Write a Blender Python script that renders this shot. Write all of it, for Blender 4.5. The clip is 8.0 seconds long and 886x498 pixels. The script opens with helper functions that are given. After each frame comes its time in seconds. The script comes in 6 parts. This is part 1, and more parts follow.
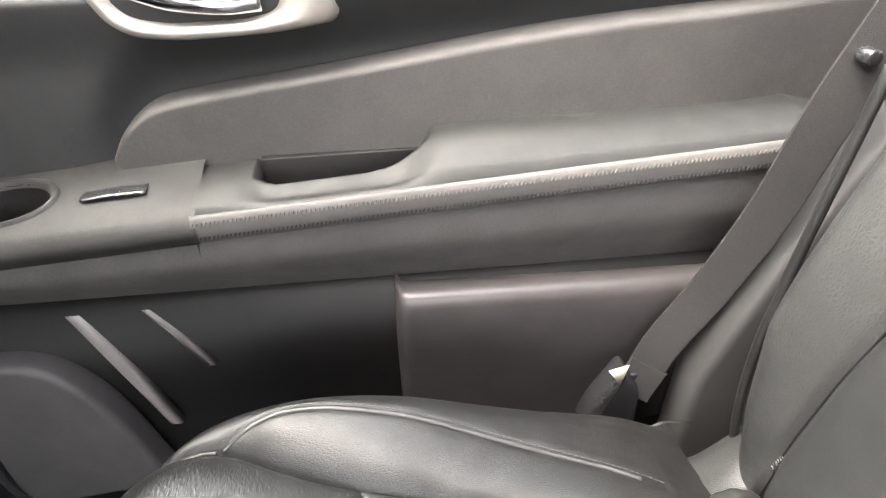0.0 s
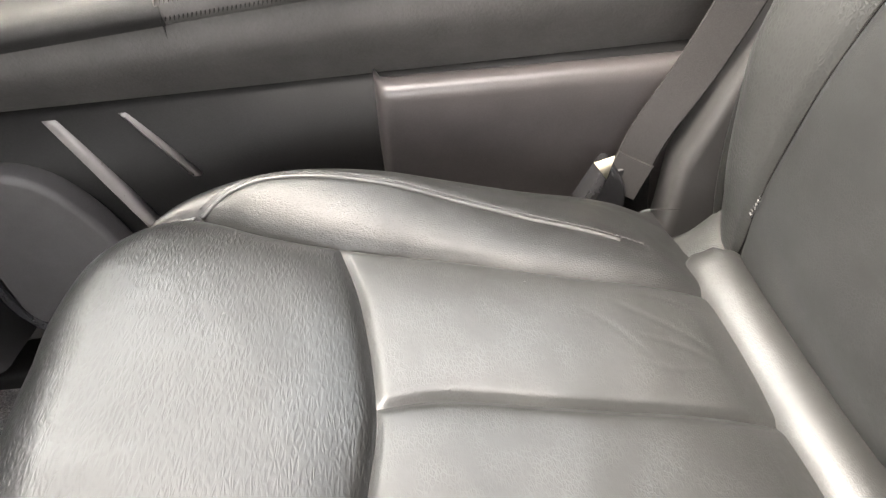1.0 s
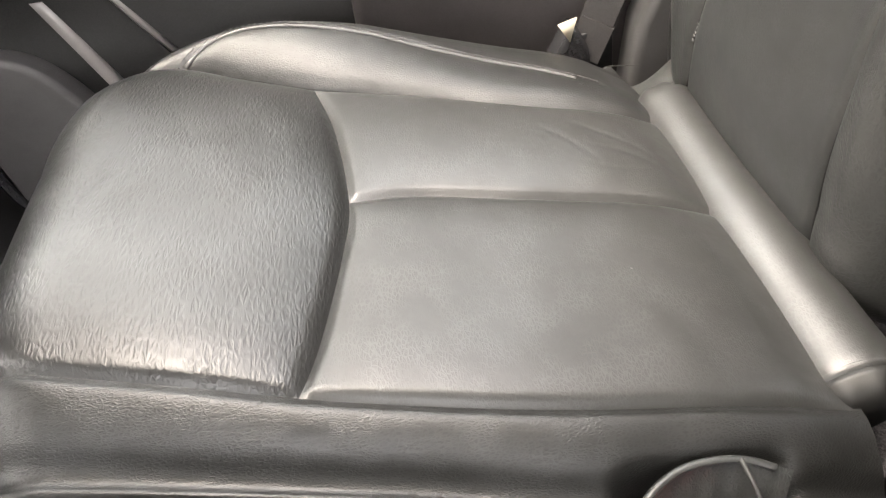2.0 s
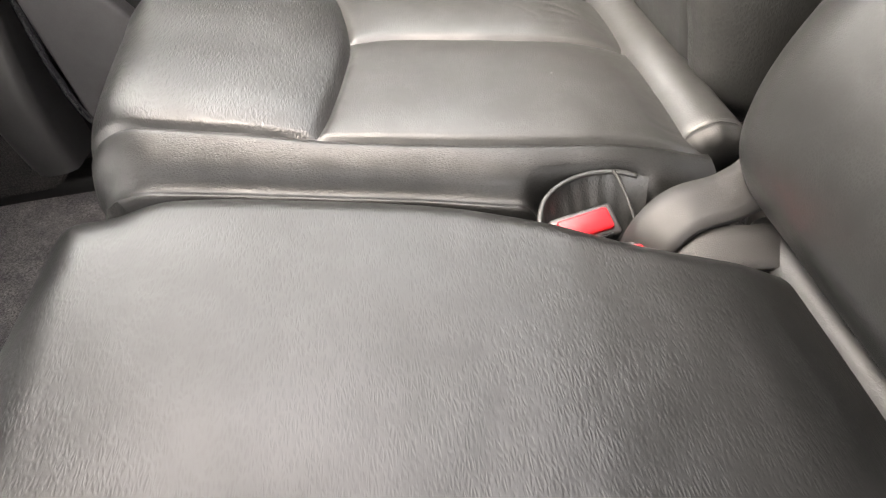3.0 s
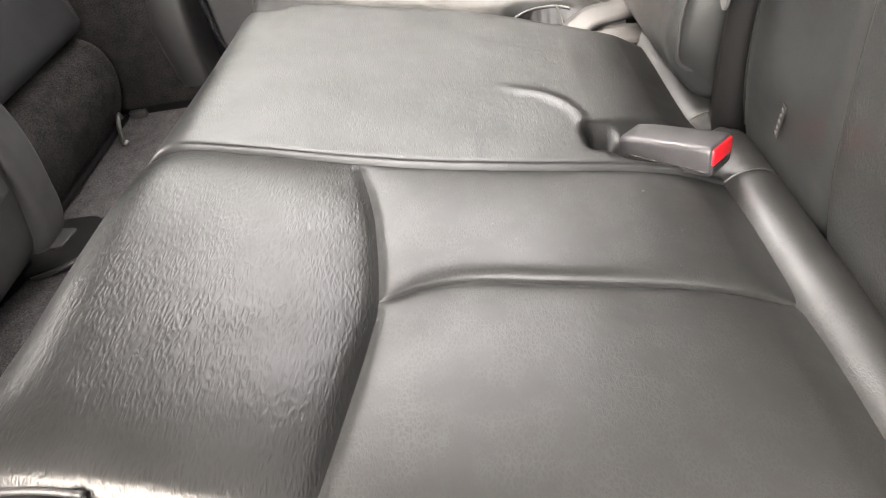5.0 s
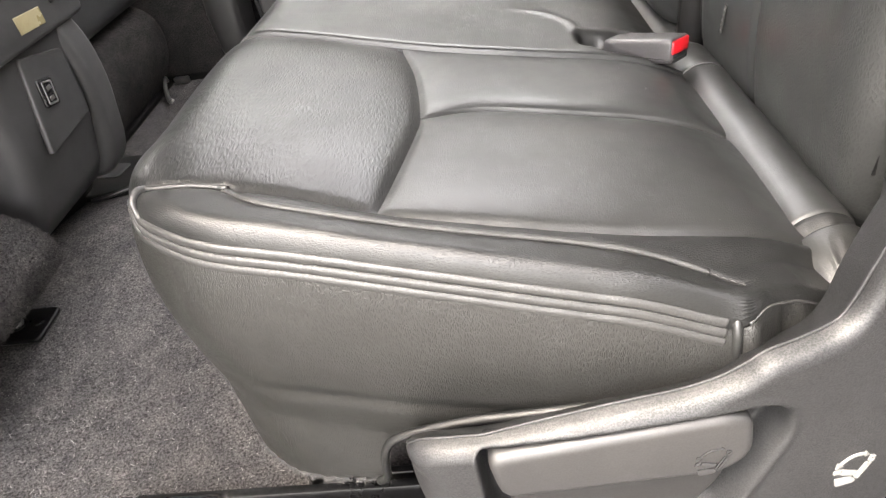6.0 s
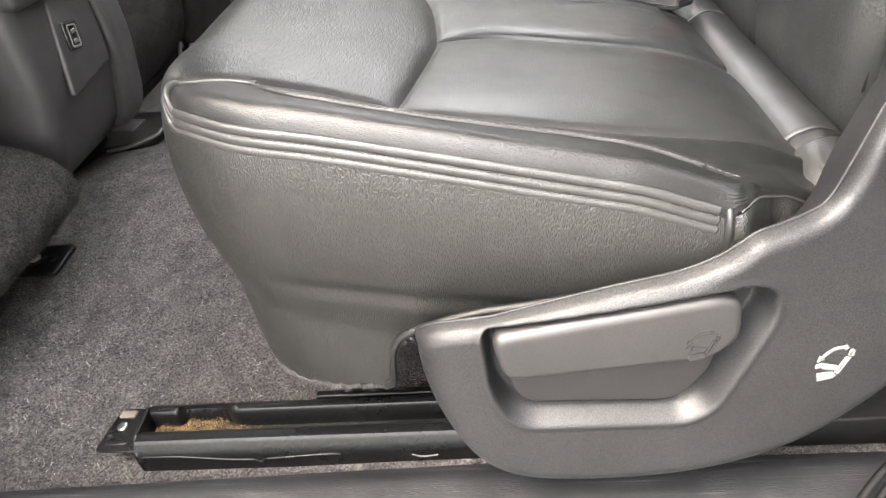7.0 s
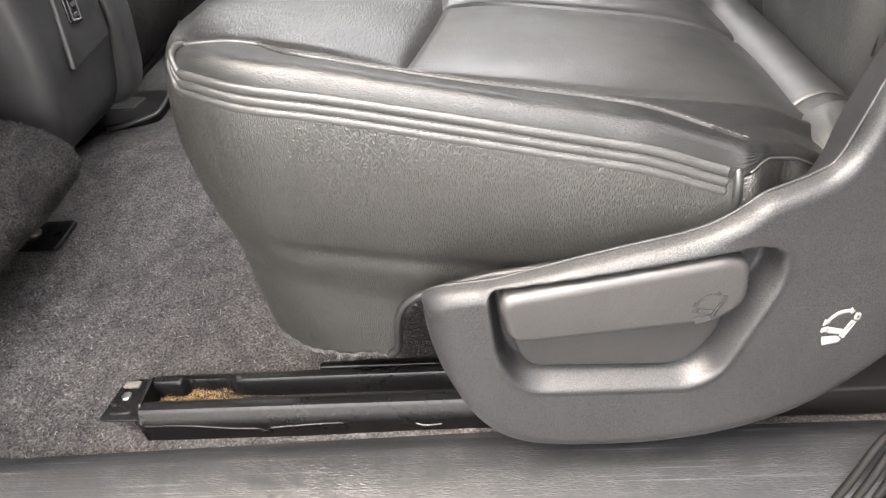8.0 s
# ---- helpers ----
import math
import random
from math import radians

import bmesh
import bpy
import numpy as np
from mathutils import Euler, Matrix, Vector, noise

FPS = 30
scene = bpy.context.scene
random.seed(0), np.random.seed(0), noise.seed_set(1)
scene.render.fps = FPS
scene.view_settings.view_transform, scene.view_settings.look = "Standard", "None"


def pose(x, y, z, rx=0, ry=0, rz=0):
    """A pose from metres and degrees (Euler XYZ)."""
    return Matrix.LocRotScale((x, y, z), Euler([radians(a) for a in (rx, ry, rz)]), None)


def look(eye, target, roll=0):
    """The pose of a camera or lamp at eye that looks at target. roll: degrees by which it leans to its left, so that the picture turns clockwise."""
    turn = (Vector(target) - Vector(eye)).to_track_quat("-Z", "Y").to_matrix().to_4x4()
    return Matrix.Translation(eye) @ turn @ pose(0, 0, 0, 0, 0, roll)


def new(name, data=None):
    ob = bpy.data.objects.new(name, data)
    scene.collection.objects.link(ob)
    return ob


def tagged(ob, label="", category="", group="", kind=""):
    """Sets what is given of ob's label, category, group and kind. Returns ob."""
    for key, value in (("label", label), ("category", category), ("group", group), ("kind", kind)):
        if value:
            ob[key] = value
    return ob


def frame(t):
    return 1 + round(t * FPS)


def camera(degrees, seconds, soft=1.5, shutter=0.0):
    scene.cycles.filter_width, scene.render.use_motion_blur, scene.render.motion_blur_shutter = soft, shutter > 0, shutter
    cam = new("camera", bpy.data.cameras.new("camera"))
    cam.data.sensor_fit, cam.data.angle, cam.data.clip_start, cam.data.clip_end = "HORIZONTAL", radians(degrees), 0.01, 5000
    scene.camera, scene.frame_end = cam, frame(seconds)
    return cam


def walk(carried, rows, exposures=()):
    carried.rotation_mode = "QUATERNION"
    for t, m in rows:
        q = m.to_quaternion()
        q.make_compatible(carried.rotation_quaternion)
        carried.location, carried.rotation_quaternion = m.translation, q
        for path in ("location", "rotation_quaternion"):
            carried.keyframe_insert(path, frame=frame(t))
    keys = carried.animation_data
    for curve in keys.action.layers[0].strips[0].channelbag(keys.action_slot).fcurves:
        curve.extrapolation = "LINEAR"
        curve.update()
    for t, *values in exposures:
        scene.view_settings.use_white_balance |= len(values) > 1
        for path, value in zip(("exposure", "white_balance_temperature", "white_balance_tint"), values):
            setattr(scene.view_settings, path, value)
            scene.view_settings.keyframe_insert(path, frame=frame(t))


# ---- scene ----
cam = camera(71.5, 8.0, 1.35)

PATH = [
    (0, (0.286, 0.847, 0.905), (0.403, 2.497, -0.218), -2.3),
    (0.5, (0.291, 0.807, 0.833), (0.385, 2.385, -0.392), -3.4),
    (1, (0.305, 0.764, 0.784), (0.364, 2.247, -0.557), -5.2),
    (1.5, (0.314, 0.708, 0.745), (0.364, 2.13, -0.66), -6.5),
    (1.7, (0.315, 0.683, 0.738), (0.359, 2.078, -0.694), -7.2),
    (2.8, (0.317, 0.448, 0.718), (0.337, 1.835, -0.724), -9.6),
    (3, (0.318, 0.378, 0.725), (0.317, 1.77, -0.711), -10.3),
    (3.5, (0.312, 0.221, 0.73), (0.247, 1.623, -0.695), -11.9),
    (4, (0.312, 0.103, 0.747), (0.187, 1.533, -0.646), -12.9),
    (4.5, (0.348, 0.002, 0.728), (0.186, 1.457, -0.635), -13.1),
    (4.7, (0.351, -0.043, 0.731), (0.18, 1.422, -0.62), -12.8),
    (5.8, (0.312, -0.342, 0.706), (0.152, 1.204, -0.552), -9.6),
    (6, (0.313, -0.377, 0.694), (0.151, 1.172, -0.56), -9.2),
    (6.5, (0.311, -0.426, 0.675), (0.15, 1.133, -0.566), -7.9),
    (7, (0.299, -0.458, 0.647), (0.136, 1.093, -0.605), -7.2),
    (7.5, (0.292, -0.472, 0.632), (0.129, 1.069, -0.632), -6.9),
    (8, (0.29, -0.472, 0.63), (0.132, 1.057, -0.649), -6.9),
]
EXPOSURES = [(0, 4.72, 7070, 11), (1, 4.8, 7320, 11), (1.5, 4.58, 7420, 11), (3, 4.76, 7620, 13), (3.5, 4.96, 7670, 13), (4, 5.13, 7720, 13), (4.5, 5.26, 7720, 13), (6, 5.12, 7470, 12), (8, 5.04, 7340, 12)]
walk(cam, [(t, look(eye, target, roll)) for t, eye, target, roll in PATH], EXPOSURES)

# ---- daylight: a bright overcast sky, a very soft sun ahead on the side of the open door ----
world = bpy.data.worlds.new("overcast_sky")
scene.world = world
world.use_nodes = True
wn = world.node_tree.nodes
sky = wn.new("ShaderNodeTexSky")
sky.sky_type, sky.sun_disc = "NISHITA", False
sky.sun_elevation, sky.sun_rotation = radians(62), radians(258)
sky.air_density, sky.dust_density = 1.0, 4.0
wn["Background"].inputs["Strength"].default_value = 0.15
cloud = wn.new("ShaderNodeHueSaturation")
cloud.inputs["Saturation"].default_value = 0.35
world.node_tree.links.new(sky.outputs["Color"], cloud.inputs["Color"])
world.node_tree.links.new(cloud.outputs["Color"], wn["Background"].inputs["Color"])
sun = new("sun", bpy.data.lights.new("sun", "SUN"))
sun.data.energy, sun.data.angle, sun.data.color = 0.16, radians(60), (1.0, 0.985, 0.965)
sun.matrix_world = look((-1.46, -0.31, 2.8), (0, 0, 0))


# ---- materials ----
def material(name, base, rough=0.5, metal=0.0, spec=0.5):
    m = bpy.data.materials.new(name)
    m.use_nodes = True
    b = m.node_tree.nodes["Principled BSDF"]
    b.inputs["Base Color"].default_value = (*base, 1)
    b.inputs["Roughness"].default_value = rough
    b.inputs["Metallic"].default_value = metal
    b.inputs["Specular IOR Level"].default_value = spec
    return m


def node(m, kind, **inputs):
    n = m.node_tree.nodes.new(kind)
    for k, v in inputs.items():
        n.inputs[k.replace("_", " ")].default_value = v
    return n


def link(m, a, b):
    m.node_tree.links.new(a, b)


def coords(m, scale=(1, 1, 1)):
    """Object coordinates in metres, stretched."""
    tc, mp = node(m, "ShaderNodeTexCoord"), node(m, "ShaderNodeMapping")
    mp.inputs["Scale"].default_value = scale
    link(m, tc.outputs["Object"], mp.inputs["Vector"])
    return mp.outputs["Vector"]


def ramp(m, source, low, high, a, b, kind="LINEAR"):
    r = node(m, "ShaderNodeMapRange")
    r.interpolation_type = kind
    for k, v in zip(("From Min", "From Max", "To Min", "To Max"), (low, high, a, b)):
        r.inputs[k].default_value = v
    link(m, source, r.inputs["Value"])
    return r.outputs["Result"]


def blend(m, factor, c1, c2):
    mix = node(m, "ShaderNodeMix")
    mix.data_type = "RGBA"
    mix.inputs[6].default_value, mix.inputs[7].default_value = (*c1, 1), (*c2, 1)
    link(m, factor, mix.inputs[0])
    return mix.outputs[2]


def bump(m, height, strength, distance, below=None):
    n = node(m, "ShaderNodeBump", Strength=strength, Distance=distance)
    link(m, height, n.inputs["Height"])
    if below:
        link(m, below, n.inputs["Normal"])
    return n.outputs["Normal"]


def bsdf(m):
    return m.node_tree.nodes["Principled BSDF"].inputs


def leather(name, base, rough, grain, stretch=(1.0, 1.0, 1.0), worn=0.5, size=330, edge=0.2, ridge_glint=0.1, patchy=0.6, dust=0.2, spec=0.5):
    """Grained leather: a net of raised wrinkles at two sizes, deeper in some patches, with wear; the wrinkles' glints
    are put into their colour and gloss.
    """
    m = material(name, base, rough)
    v = coords(m, stretch)
    warp = node(m, "ShaderNodeTexNoise", Scale=160.0, Detail=2.0)
    link(m, v, warp.inputs["Vector"])
    add = node(m, "ShaderNodeMix")
    add.data_type = "RGBA"
    add.blend_type = "LINEAR_LIGHT"
    add.inputs[0].default_value = 0.0016
    link(m, v, add.inputs[6])
    link(m, warp.outputs["Color"], add.inputs[7])
    nets = []
    for k, high in ((1.0, 1.0), (2.1, 0.4)):
        cells = node(m, "ShaderNodeTexVoronoi", Scale=float(size) * k)
        cells.feature = "DISTANCE_TO_EDGE"
        link(m, add.outputs[2], cells.inputs["Vector"])
        nets.append(ramp(m, cells.outputs["Distance"], 0.0, edge, high, 0.0, "SMOOTHSTEP"))
    broad = node(m, "ShaderNodeTexNoise", Scale=9.0, Detail=4.0, Roughness=0.6)
    spots = node(m, "ShaderNodeTexNoise", Scale=34.0, Detail=2.0)
    plain = coords(m)
    for n in (broad, spots):
        link(m, plain, n.inputs["Vector"])
    net = node(m, "ShaderNodeMath")
    net.operation = "MAXIMUM"
    link(m, nets[0], net.inputs[0])
    link(m, nets[1], net.inputs[1])
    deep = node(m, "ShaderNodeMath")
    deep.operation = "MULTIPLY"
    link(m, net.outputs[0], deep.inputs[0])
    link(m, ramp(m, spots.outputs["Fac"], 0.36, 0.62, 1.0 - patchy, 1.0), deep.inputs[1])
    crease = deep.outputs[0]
    fine = node(m, "ShaderNodeTexNoise", Scale=1300.0, Detail=2.0)
    link(m, v, fine.inputs["Vector"])
    n1 = bump(m, broad.outputs["Fac"], 0.35, 0.004)
    n2 = bump(m, crease, grain, 0.0006, n1)
    n3 = bump(m, fine.outputs["Fac"], min(1.0, grain * 0.5), 0.0002, n2)
    link(m, n3, bsdf(m)["Normal"])
    # extra gloss on the wrinkles stands for their highlights
    link(m, ramp(m, crease, 0.0, 1.0, spec - ridge_glint, spec + 1.6 * ridge_glint), bsdf(m)["Specular IOR Level"])
    patch = ramp(m, broad.outputs["Fac"], 0.35, 0.7, 0.0, 1.0)
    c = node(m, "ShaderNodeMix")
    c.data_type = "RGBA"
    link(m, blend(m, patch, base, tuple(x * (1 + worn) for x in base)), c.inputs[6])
    # the 'dust' share lightens the wrinkles: their highlights painted into the base colour
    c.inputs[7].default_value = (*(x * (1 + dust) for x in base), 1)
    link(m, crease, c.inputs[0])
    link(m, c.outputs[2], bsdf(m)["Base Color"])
    link(m, ramp(m, broad.outputs["Fac"], 0.32, 0.70, rough + 0.08, rough - 0.07), bsdf(m)["Roughness"])
    return m


def grained(name, base, rough, size=900, depth=0.0003, strength=0.4, spec=0.5, speck=0.1):
    """Moulded plastic with a fine stipple, scuffs and a slight mottle."""
    m = material(name, base, rough, 0.0, spec)
    v = coords(m)
    n = node(m, "ShaderNodeTexNoise", Scale=float(size), Detail=2.0)
    link(m, v, n.inputs["Vector"])
    b = node(m, "ShaderNodeTexNoise", Scale=14.0, Detail=5.0, Roughness=0.65)
    link(m, v, b.inputs["Vector"])
    link(m, bump(m, n.outputs["Fac"], strength, depth), bsdf(m)["Normal"])
    link(m, ramp(m, n.outputs["Fac"], 0.38, 0.62, spec * (1 - speck), spec * (1 + speck)), bsdf(m)["Specular IOR Level"])
    link(m, blend(m, ramp(m, b.outputs["Fac"], 0.35, 0.7, 0.0, 1.0), base, tuple(x * 1.35 for x in base)), bsdf(m)["Base Color"])
    link(m, ramp(m, b.outputs["Fac"], 0.3, 0.7, rough + 0.05, rough - 0.05), bsdf(m)["Roughness"])
    return m


def woven(name, base, scale, rough=0.8):
    """Webbing: fine ribs across and along."""
    m = material(name, base, rough, 0.0, 0.2)
    v = coords(m)
    w = node(m, "ShaderNodeTexNoise", Scale=float(scale), Detail=1.0)
    link(m, v, w.inputs["Vector"])
    link(m, bump(m, w.outputs["Fac"], 0.7, 0.0006), bsdf(m)["Normal"])
    link(m, blend(m, ramp(m, w.outputs["Fac"], 0.4, 0.6, 0, 1), tuple(x * 0.75 for x in base), tuple(x * 1.2 for x in base)), bsdf(m)["Base Color"])
    return m


def pile(name, base, dust=0.5):
    """Cut-pile carpet: specks of fibre, matted patches, pale lint."""
    m = material(name, base, 0.95, 0.0, 0.1)
    v = coords(m)
    f = node(m, "ShaderNodeTexNoise", Scale=300.0, Detail=4.0, Roughness=0.8)
    g = node(m, "ShaderNodeTexNoise", Scale=22.0, Detail=5.0, Roughness=0.7)
    s = node(m, "ShaderNodeTexVoronoi", Scale=150.0)
    for n in (f, g, s):
        link(m, v, n.inputs["Vector"])
    c1 = blend(m, ramp(m, f.outputs["Fac"], 0.40, 0.63, 0, 1), tuple(x * 0.32 for x in base), tuple(x * 1.95 for x in base))
    mix = node(m, "ShaderNodeMix")
    mix.data_type, mix.blend_type = "RGBA", "MULTIPLY"
    mix.inputs[0].default_value = 1.0
    link(m, c1, mix.inputs[6])
    link(m, blend(m, ramp(m, g.outputs["Fac"], 0.3, 0.7, 0, 1), (0.6, 0.6, 0.62), (1.35, 1.3, 1.25)), mix.inputs[7])
    speck = node(m, "ShaderNodeMix")
    speck.data_type = "RGBA"
    speck.inputs[7].default_value = (0.45, 0.43, 0.4, 1)
    link(m, ramp(m, s.outputs["Distance"], 0.10, 0.05, 0.0, dust), speck.inputs[0])
    link(m, mix.outputs[2], speck.inputs[6])
    link(m, speck.outputs[2], bsdf(m)["Base Color"])
    link(m, bump(m, f.outputs["Fac"], 1.0, 0.004, bump(m, g.outputs["Fac"], 0.5, 0.006)), bsdf(m)["Normal"])
    return m


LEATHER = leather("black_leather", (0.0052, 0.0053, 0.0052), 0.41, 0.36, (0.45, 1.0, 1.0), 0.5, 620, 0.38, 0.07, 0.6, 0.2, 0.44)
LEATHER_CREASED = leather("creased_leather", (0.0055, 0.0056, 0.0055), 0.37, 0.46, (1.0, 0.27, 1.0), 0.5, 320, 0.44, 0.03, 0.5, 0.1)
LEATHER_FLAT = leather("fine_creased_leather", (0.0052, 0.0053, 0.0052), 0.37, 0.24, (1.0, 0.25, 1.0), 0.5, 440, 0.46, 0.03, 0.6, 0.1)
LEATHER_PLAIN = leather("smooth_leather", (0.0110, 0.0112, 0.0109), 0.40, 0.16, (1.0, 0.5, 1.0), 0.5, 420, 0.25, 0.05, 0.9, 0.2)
# paler copy of the leather: the sky's highlight on welts is in its colour
WELT_LIT = leather("welt_leather_lit", (0.020, 0.0198, 0.0194), 0.40, 0.15, (1.0, 1.0, 1.0), 0.4, 500)
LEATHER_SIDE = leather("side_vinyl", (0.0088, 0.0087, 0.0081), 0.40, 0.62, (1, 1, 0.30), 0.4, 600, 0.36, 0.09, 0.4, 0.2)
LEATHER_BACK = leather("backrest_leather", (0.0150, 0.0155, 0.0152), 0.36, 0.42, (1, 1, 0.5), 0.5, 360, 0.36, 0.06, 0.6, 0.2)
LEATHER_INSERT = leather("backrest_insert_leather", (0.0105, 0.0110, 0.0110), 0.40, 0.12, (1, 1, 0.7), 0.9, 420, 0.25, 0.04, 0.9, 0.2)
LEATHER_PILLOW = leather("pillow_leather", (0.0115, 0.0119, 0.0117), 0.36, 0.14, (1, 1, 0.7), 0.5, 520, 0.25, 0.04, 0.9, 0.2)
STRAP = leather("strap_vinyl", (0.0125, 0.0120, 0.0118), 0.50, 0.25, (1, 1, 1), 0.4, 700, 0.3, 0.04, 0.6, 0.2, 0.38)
TONGUE = grained("dull_grey_steel", (0.075, 0.076, 0.073), 0.42, 300, 0.0002, 0.3)
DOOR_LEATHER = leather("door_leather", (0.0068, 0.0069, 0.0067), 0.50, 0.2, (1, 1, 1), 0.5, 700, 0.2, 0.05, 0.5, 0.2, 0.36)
DOOR_CLOTH = grained("door_insert_vinyl", (0.022, 0.0202, 0.0194), 0.6, 500, 0.0004, 0.5)
DOOR_SUEDE = grained("door_lower_insert", (0.047, 0.0442, 0.0431), 0.65, 300, 0.0006, 0.5)
PLASTIC = grained("black_plastic", (0.011, 0.011, 0.0115), 0.52)
BUCKLE = grained("buckle_plastic", (0.029, 0.0275, 0.0287), 0.36, 500, 0.0004, 0.6)
PLASTIC_GREY = grained("charcoal_plastic", (0.019, 0.0187, 0.019), 0.42, 1100, 0.0002, 0.35)
CONSOLE = grained("console_plastic", (0.030, 0.0295, 0.030), 0.45, 1100, 0.0002, 0.35)
PLASTIC_SOFT = grained("satin_plastic", (0.014, 0.0135, 0.0135), 0.47, 700, 0.00015, 0.2)
SWITCH_PLASTIC = grained("matte_switch_plastic", (0.011, 0.0106, 0.0106), 0.55, 700, 0.0002, 0.3, 0.3)
SHIELD = grained("shield_plastic", (0.0095, 0.0096, 0.0102), 0.46, 820, 0.0003, 0.8, 0.36, 0.35)
GLOSS = grained("gloss_plastic", (0.012, 0.012, 0.013), 0.18, 300, 0.0001, 0.1)
CARPET = pile("grey_carpet", (0.062, 0.0598, 0.0605))
# same carpet, its colour darkened for the shaded front and far side
CARPET_SHADED = pile("shaded_carpet", (0.026, 0.025, 0.025), 0.12)
WEBBING = woven("belt_webbing", (0.0155, 0.0148, 0.0150), 900)
RAIL = grained("black_painted_steel", (0.0035, 0.0035, 0.0037), 0.30, 200, 0.0003, 0.25, 0.22)
STEEL = grained("zinc_steel", (0.24, 0.24, 0.235), 0.35, 300, 0.0002, 0.3)
bsdf(STEEL)["Metallic"].default_value = 1.0
CHROME = material("chrome", (0.75, 0.75, 0.75), 0.08, 1.0)
RED = material("red_button", (0.42, 0.008, 0.014), 0.35)
WHITE = material("white_print", (0.13, 0.13, 0.127), 0.6)
THREAD = material("grey_thread", (0.034, 0.0335, 0.033), 0.6)
PALE_THREAD = material("pale_thread", (0.070, 0.065, 0.060), 0.6)
DARK_THREAD = material("dark_thread", (0.008, 0.007, 0.007), 0.6)
DUST = material("dust", (0.06, 0.06, 0.058), 0.8)
LINT = material("pale_lint", (0.24, 0.23, 0.22), 0.9, 0.0, 0.1)
RUBBER = material("black_rubber", (0.003, 0.003, 0.003), 0.7, 0.0, 0.12)
SATIN = grained("satin_champagne", (0.30, 0.275, 0.25), 0.35, 300, 0.0001, 0.1)
bsdf(SATIN)["Metallic"].default_value = 0.6
CONCRETE = grained("worn_asphalt", (0.07, 0.0695, 0.068), 0.9, 60, 0.01, 0.6)
TAGCLOTH = material("tag_paper", (0.35, 0.31, 0.24), 0.7)
HEADLINER = grained("headliner", (0.20, 0.195, 0.185), 0.9, 600)
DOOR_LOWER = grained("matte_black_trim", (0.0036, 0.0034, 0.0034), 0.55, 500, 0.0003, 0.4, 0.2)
# pale base colour stands for light reflected along the edges
RIB_GLINT = grained("rib_glint", (0.12, 0.112, 0.108), 0.30, 600, 0.0001, 0.2)
POCKET = grained("pocket_vinyl", (0.040, 0.036, 0.0362), 0.36, 600, 0.0002, 0.3)
SPEAKER = grained("speaker_mesh", (0.028, 0.0265, 0.027), 0.6, 900, 0.0004, 0.7)
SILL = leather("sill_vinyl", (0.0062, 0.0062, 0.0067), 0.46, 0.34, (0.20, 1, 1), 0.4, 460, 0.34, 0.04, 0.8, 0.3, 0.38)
# long pale scratches along the sill
v = coords(SILL, (5, 420, 420))
scratch = node(SILL, "ShaderNodeTexNoise", Scale=1.0, Detail=3.0, Roughness=0.7)
link(SILL, v, scratch.inputs["Vector"])
link(SILL, blend(SILL, ramp(SILL, scratch.outputs["Fac"], 0.58, 0.74, 0.0, 1.0), (0.0062, 0.0064, 0.0074), (0.040, 0.041, 0.044)), bsdf(SILL)["Base Color"])
PAINT = material("car_paint", (0.04, 0.04, 0.045), 0.25)
CRUMB = material("crumbs", (0.2, 0.14, 0.07), 0.8)
link(CRUMB, blend(CRUMB, ramp(CRUMB, node(CRUMB, "ShaderNodeNewGeometry").outputs["Random Per Island"], 0.0, 1.0, 0.0, 1.0), (0.03, 0.019, 0.009), (0.34, 0.22, 0.10)), bsdf(CRUMB)["Base Color"])


# ---- helpers for shapes ----
def part(name, data, mat, parent=None, label=""):
    """One mesh object from a bmesh or a mesh, under its thing."""
    if isinstance(data, bmesh.types.BMesh):
        me = bpy.data.meshes.new(name)
        data.to_mesh(me)
        data.free()
    else:
        me = data
    me.materials.append(mat)
    ob = new(name, me)
    if parent:
        ob.parent = parent
    return tagged(ob, label)


def thing(name, label, category, group="", kind=""):
    return tagged(new(name), label, category, group, kind)


def mesh_of(verts, faces, smooth=True):
    me = bpy.data.meshes.new("mesh")
    me.from_pydata([tuple(map(float, v)) for v in verts], [], [tuple(map(int, f)) for f in faces])
    me.update()
    if smooth:
        me.polygons.foreach_set("use_smooth", [True] * len(me.polygons))
    return me


def sheet(P, wrap=False, caps=False, smooth=True):
    """A mesh from a grid of points [n, m, 3]; wrap joins the last column to the first."""
    n, m = P.shape[:2]
    idx = np.arange(n * m).reshape(n, m)
    if wrap:
        idx = np.c_[idx, idx[:, :1]]
    f = np.stack([idx[:-1, :-1], idx[1:, :-1], idx[1:, 1:], idx[:-1, 1:]], -1).reshape(-1, 4).tolist()
    if caps:
        f += [idx[0, :m].tolist(), idx[-1, :m][::-1].tolist()]
    return mesh_of(P.reshape(-1, 3), f, smooth)


def curve(points, n):
    """n points evenly along a smooth curve through the given ones."""
    p = np.array(points, float)
    q = np.vstack([2 * p[0] - p[1], p, 2 * p[-1] - p[-2]])
    out = []
    for i in range(1, len(q) - 2):
        t = np.linspace(0, 1, 24, endpoint=False)[:, None]
        a, b, c, d = q[i - 1], q[i], q[i + 1], q[i + 2]
        out.append(0.5 * (2 * b + (c - a) * t + (2 * a - 5 * b + 4 * c - d) * t**2 + (3 * b - a - 3 * c + d) * t**3))
    out = np.vstack(out + [p[-1:]])
    s = np.r_[0, np.cumsum(np.linalg.norm(np.diff(out, axis=0), axis=1))]
    w = np.linspace(0, s[-1], n)
    return np.stack([np.interp(w, s, out[:, k]) for k in range(p.shape[1])], 1)


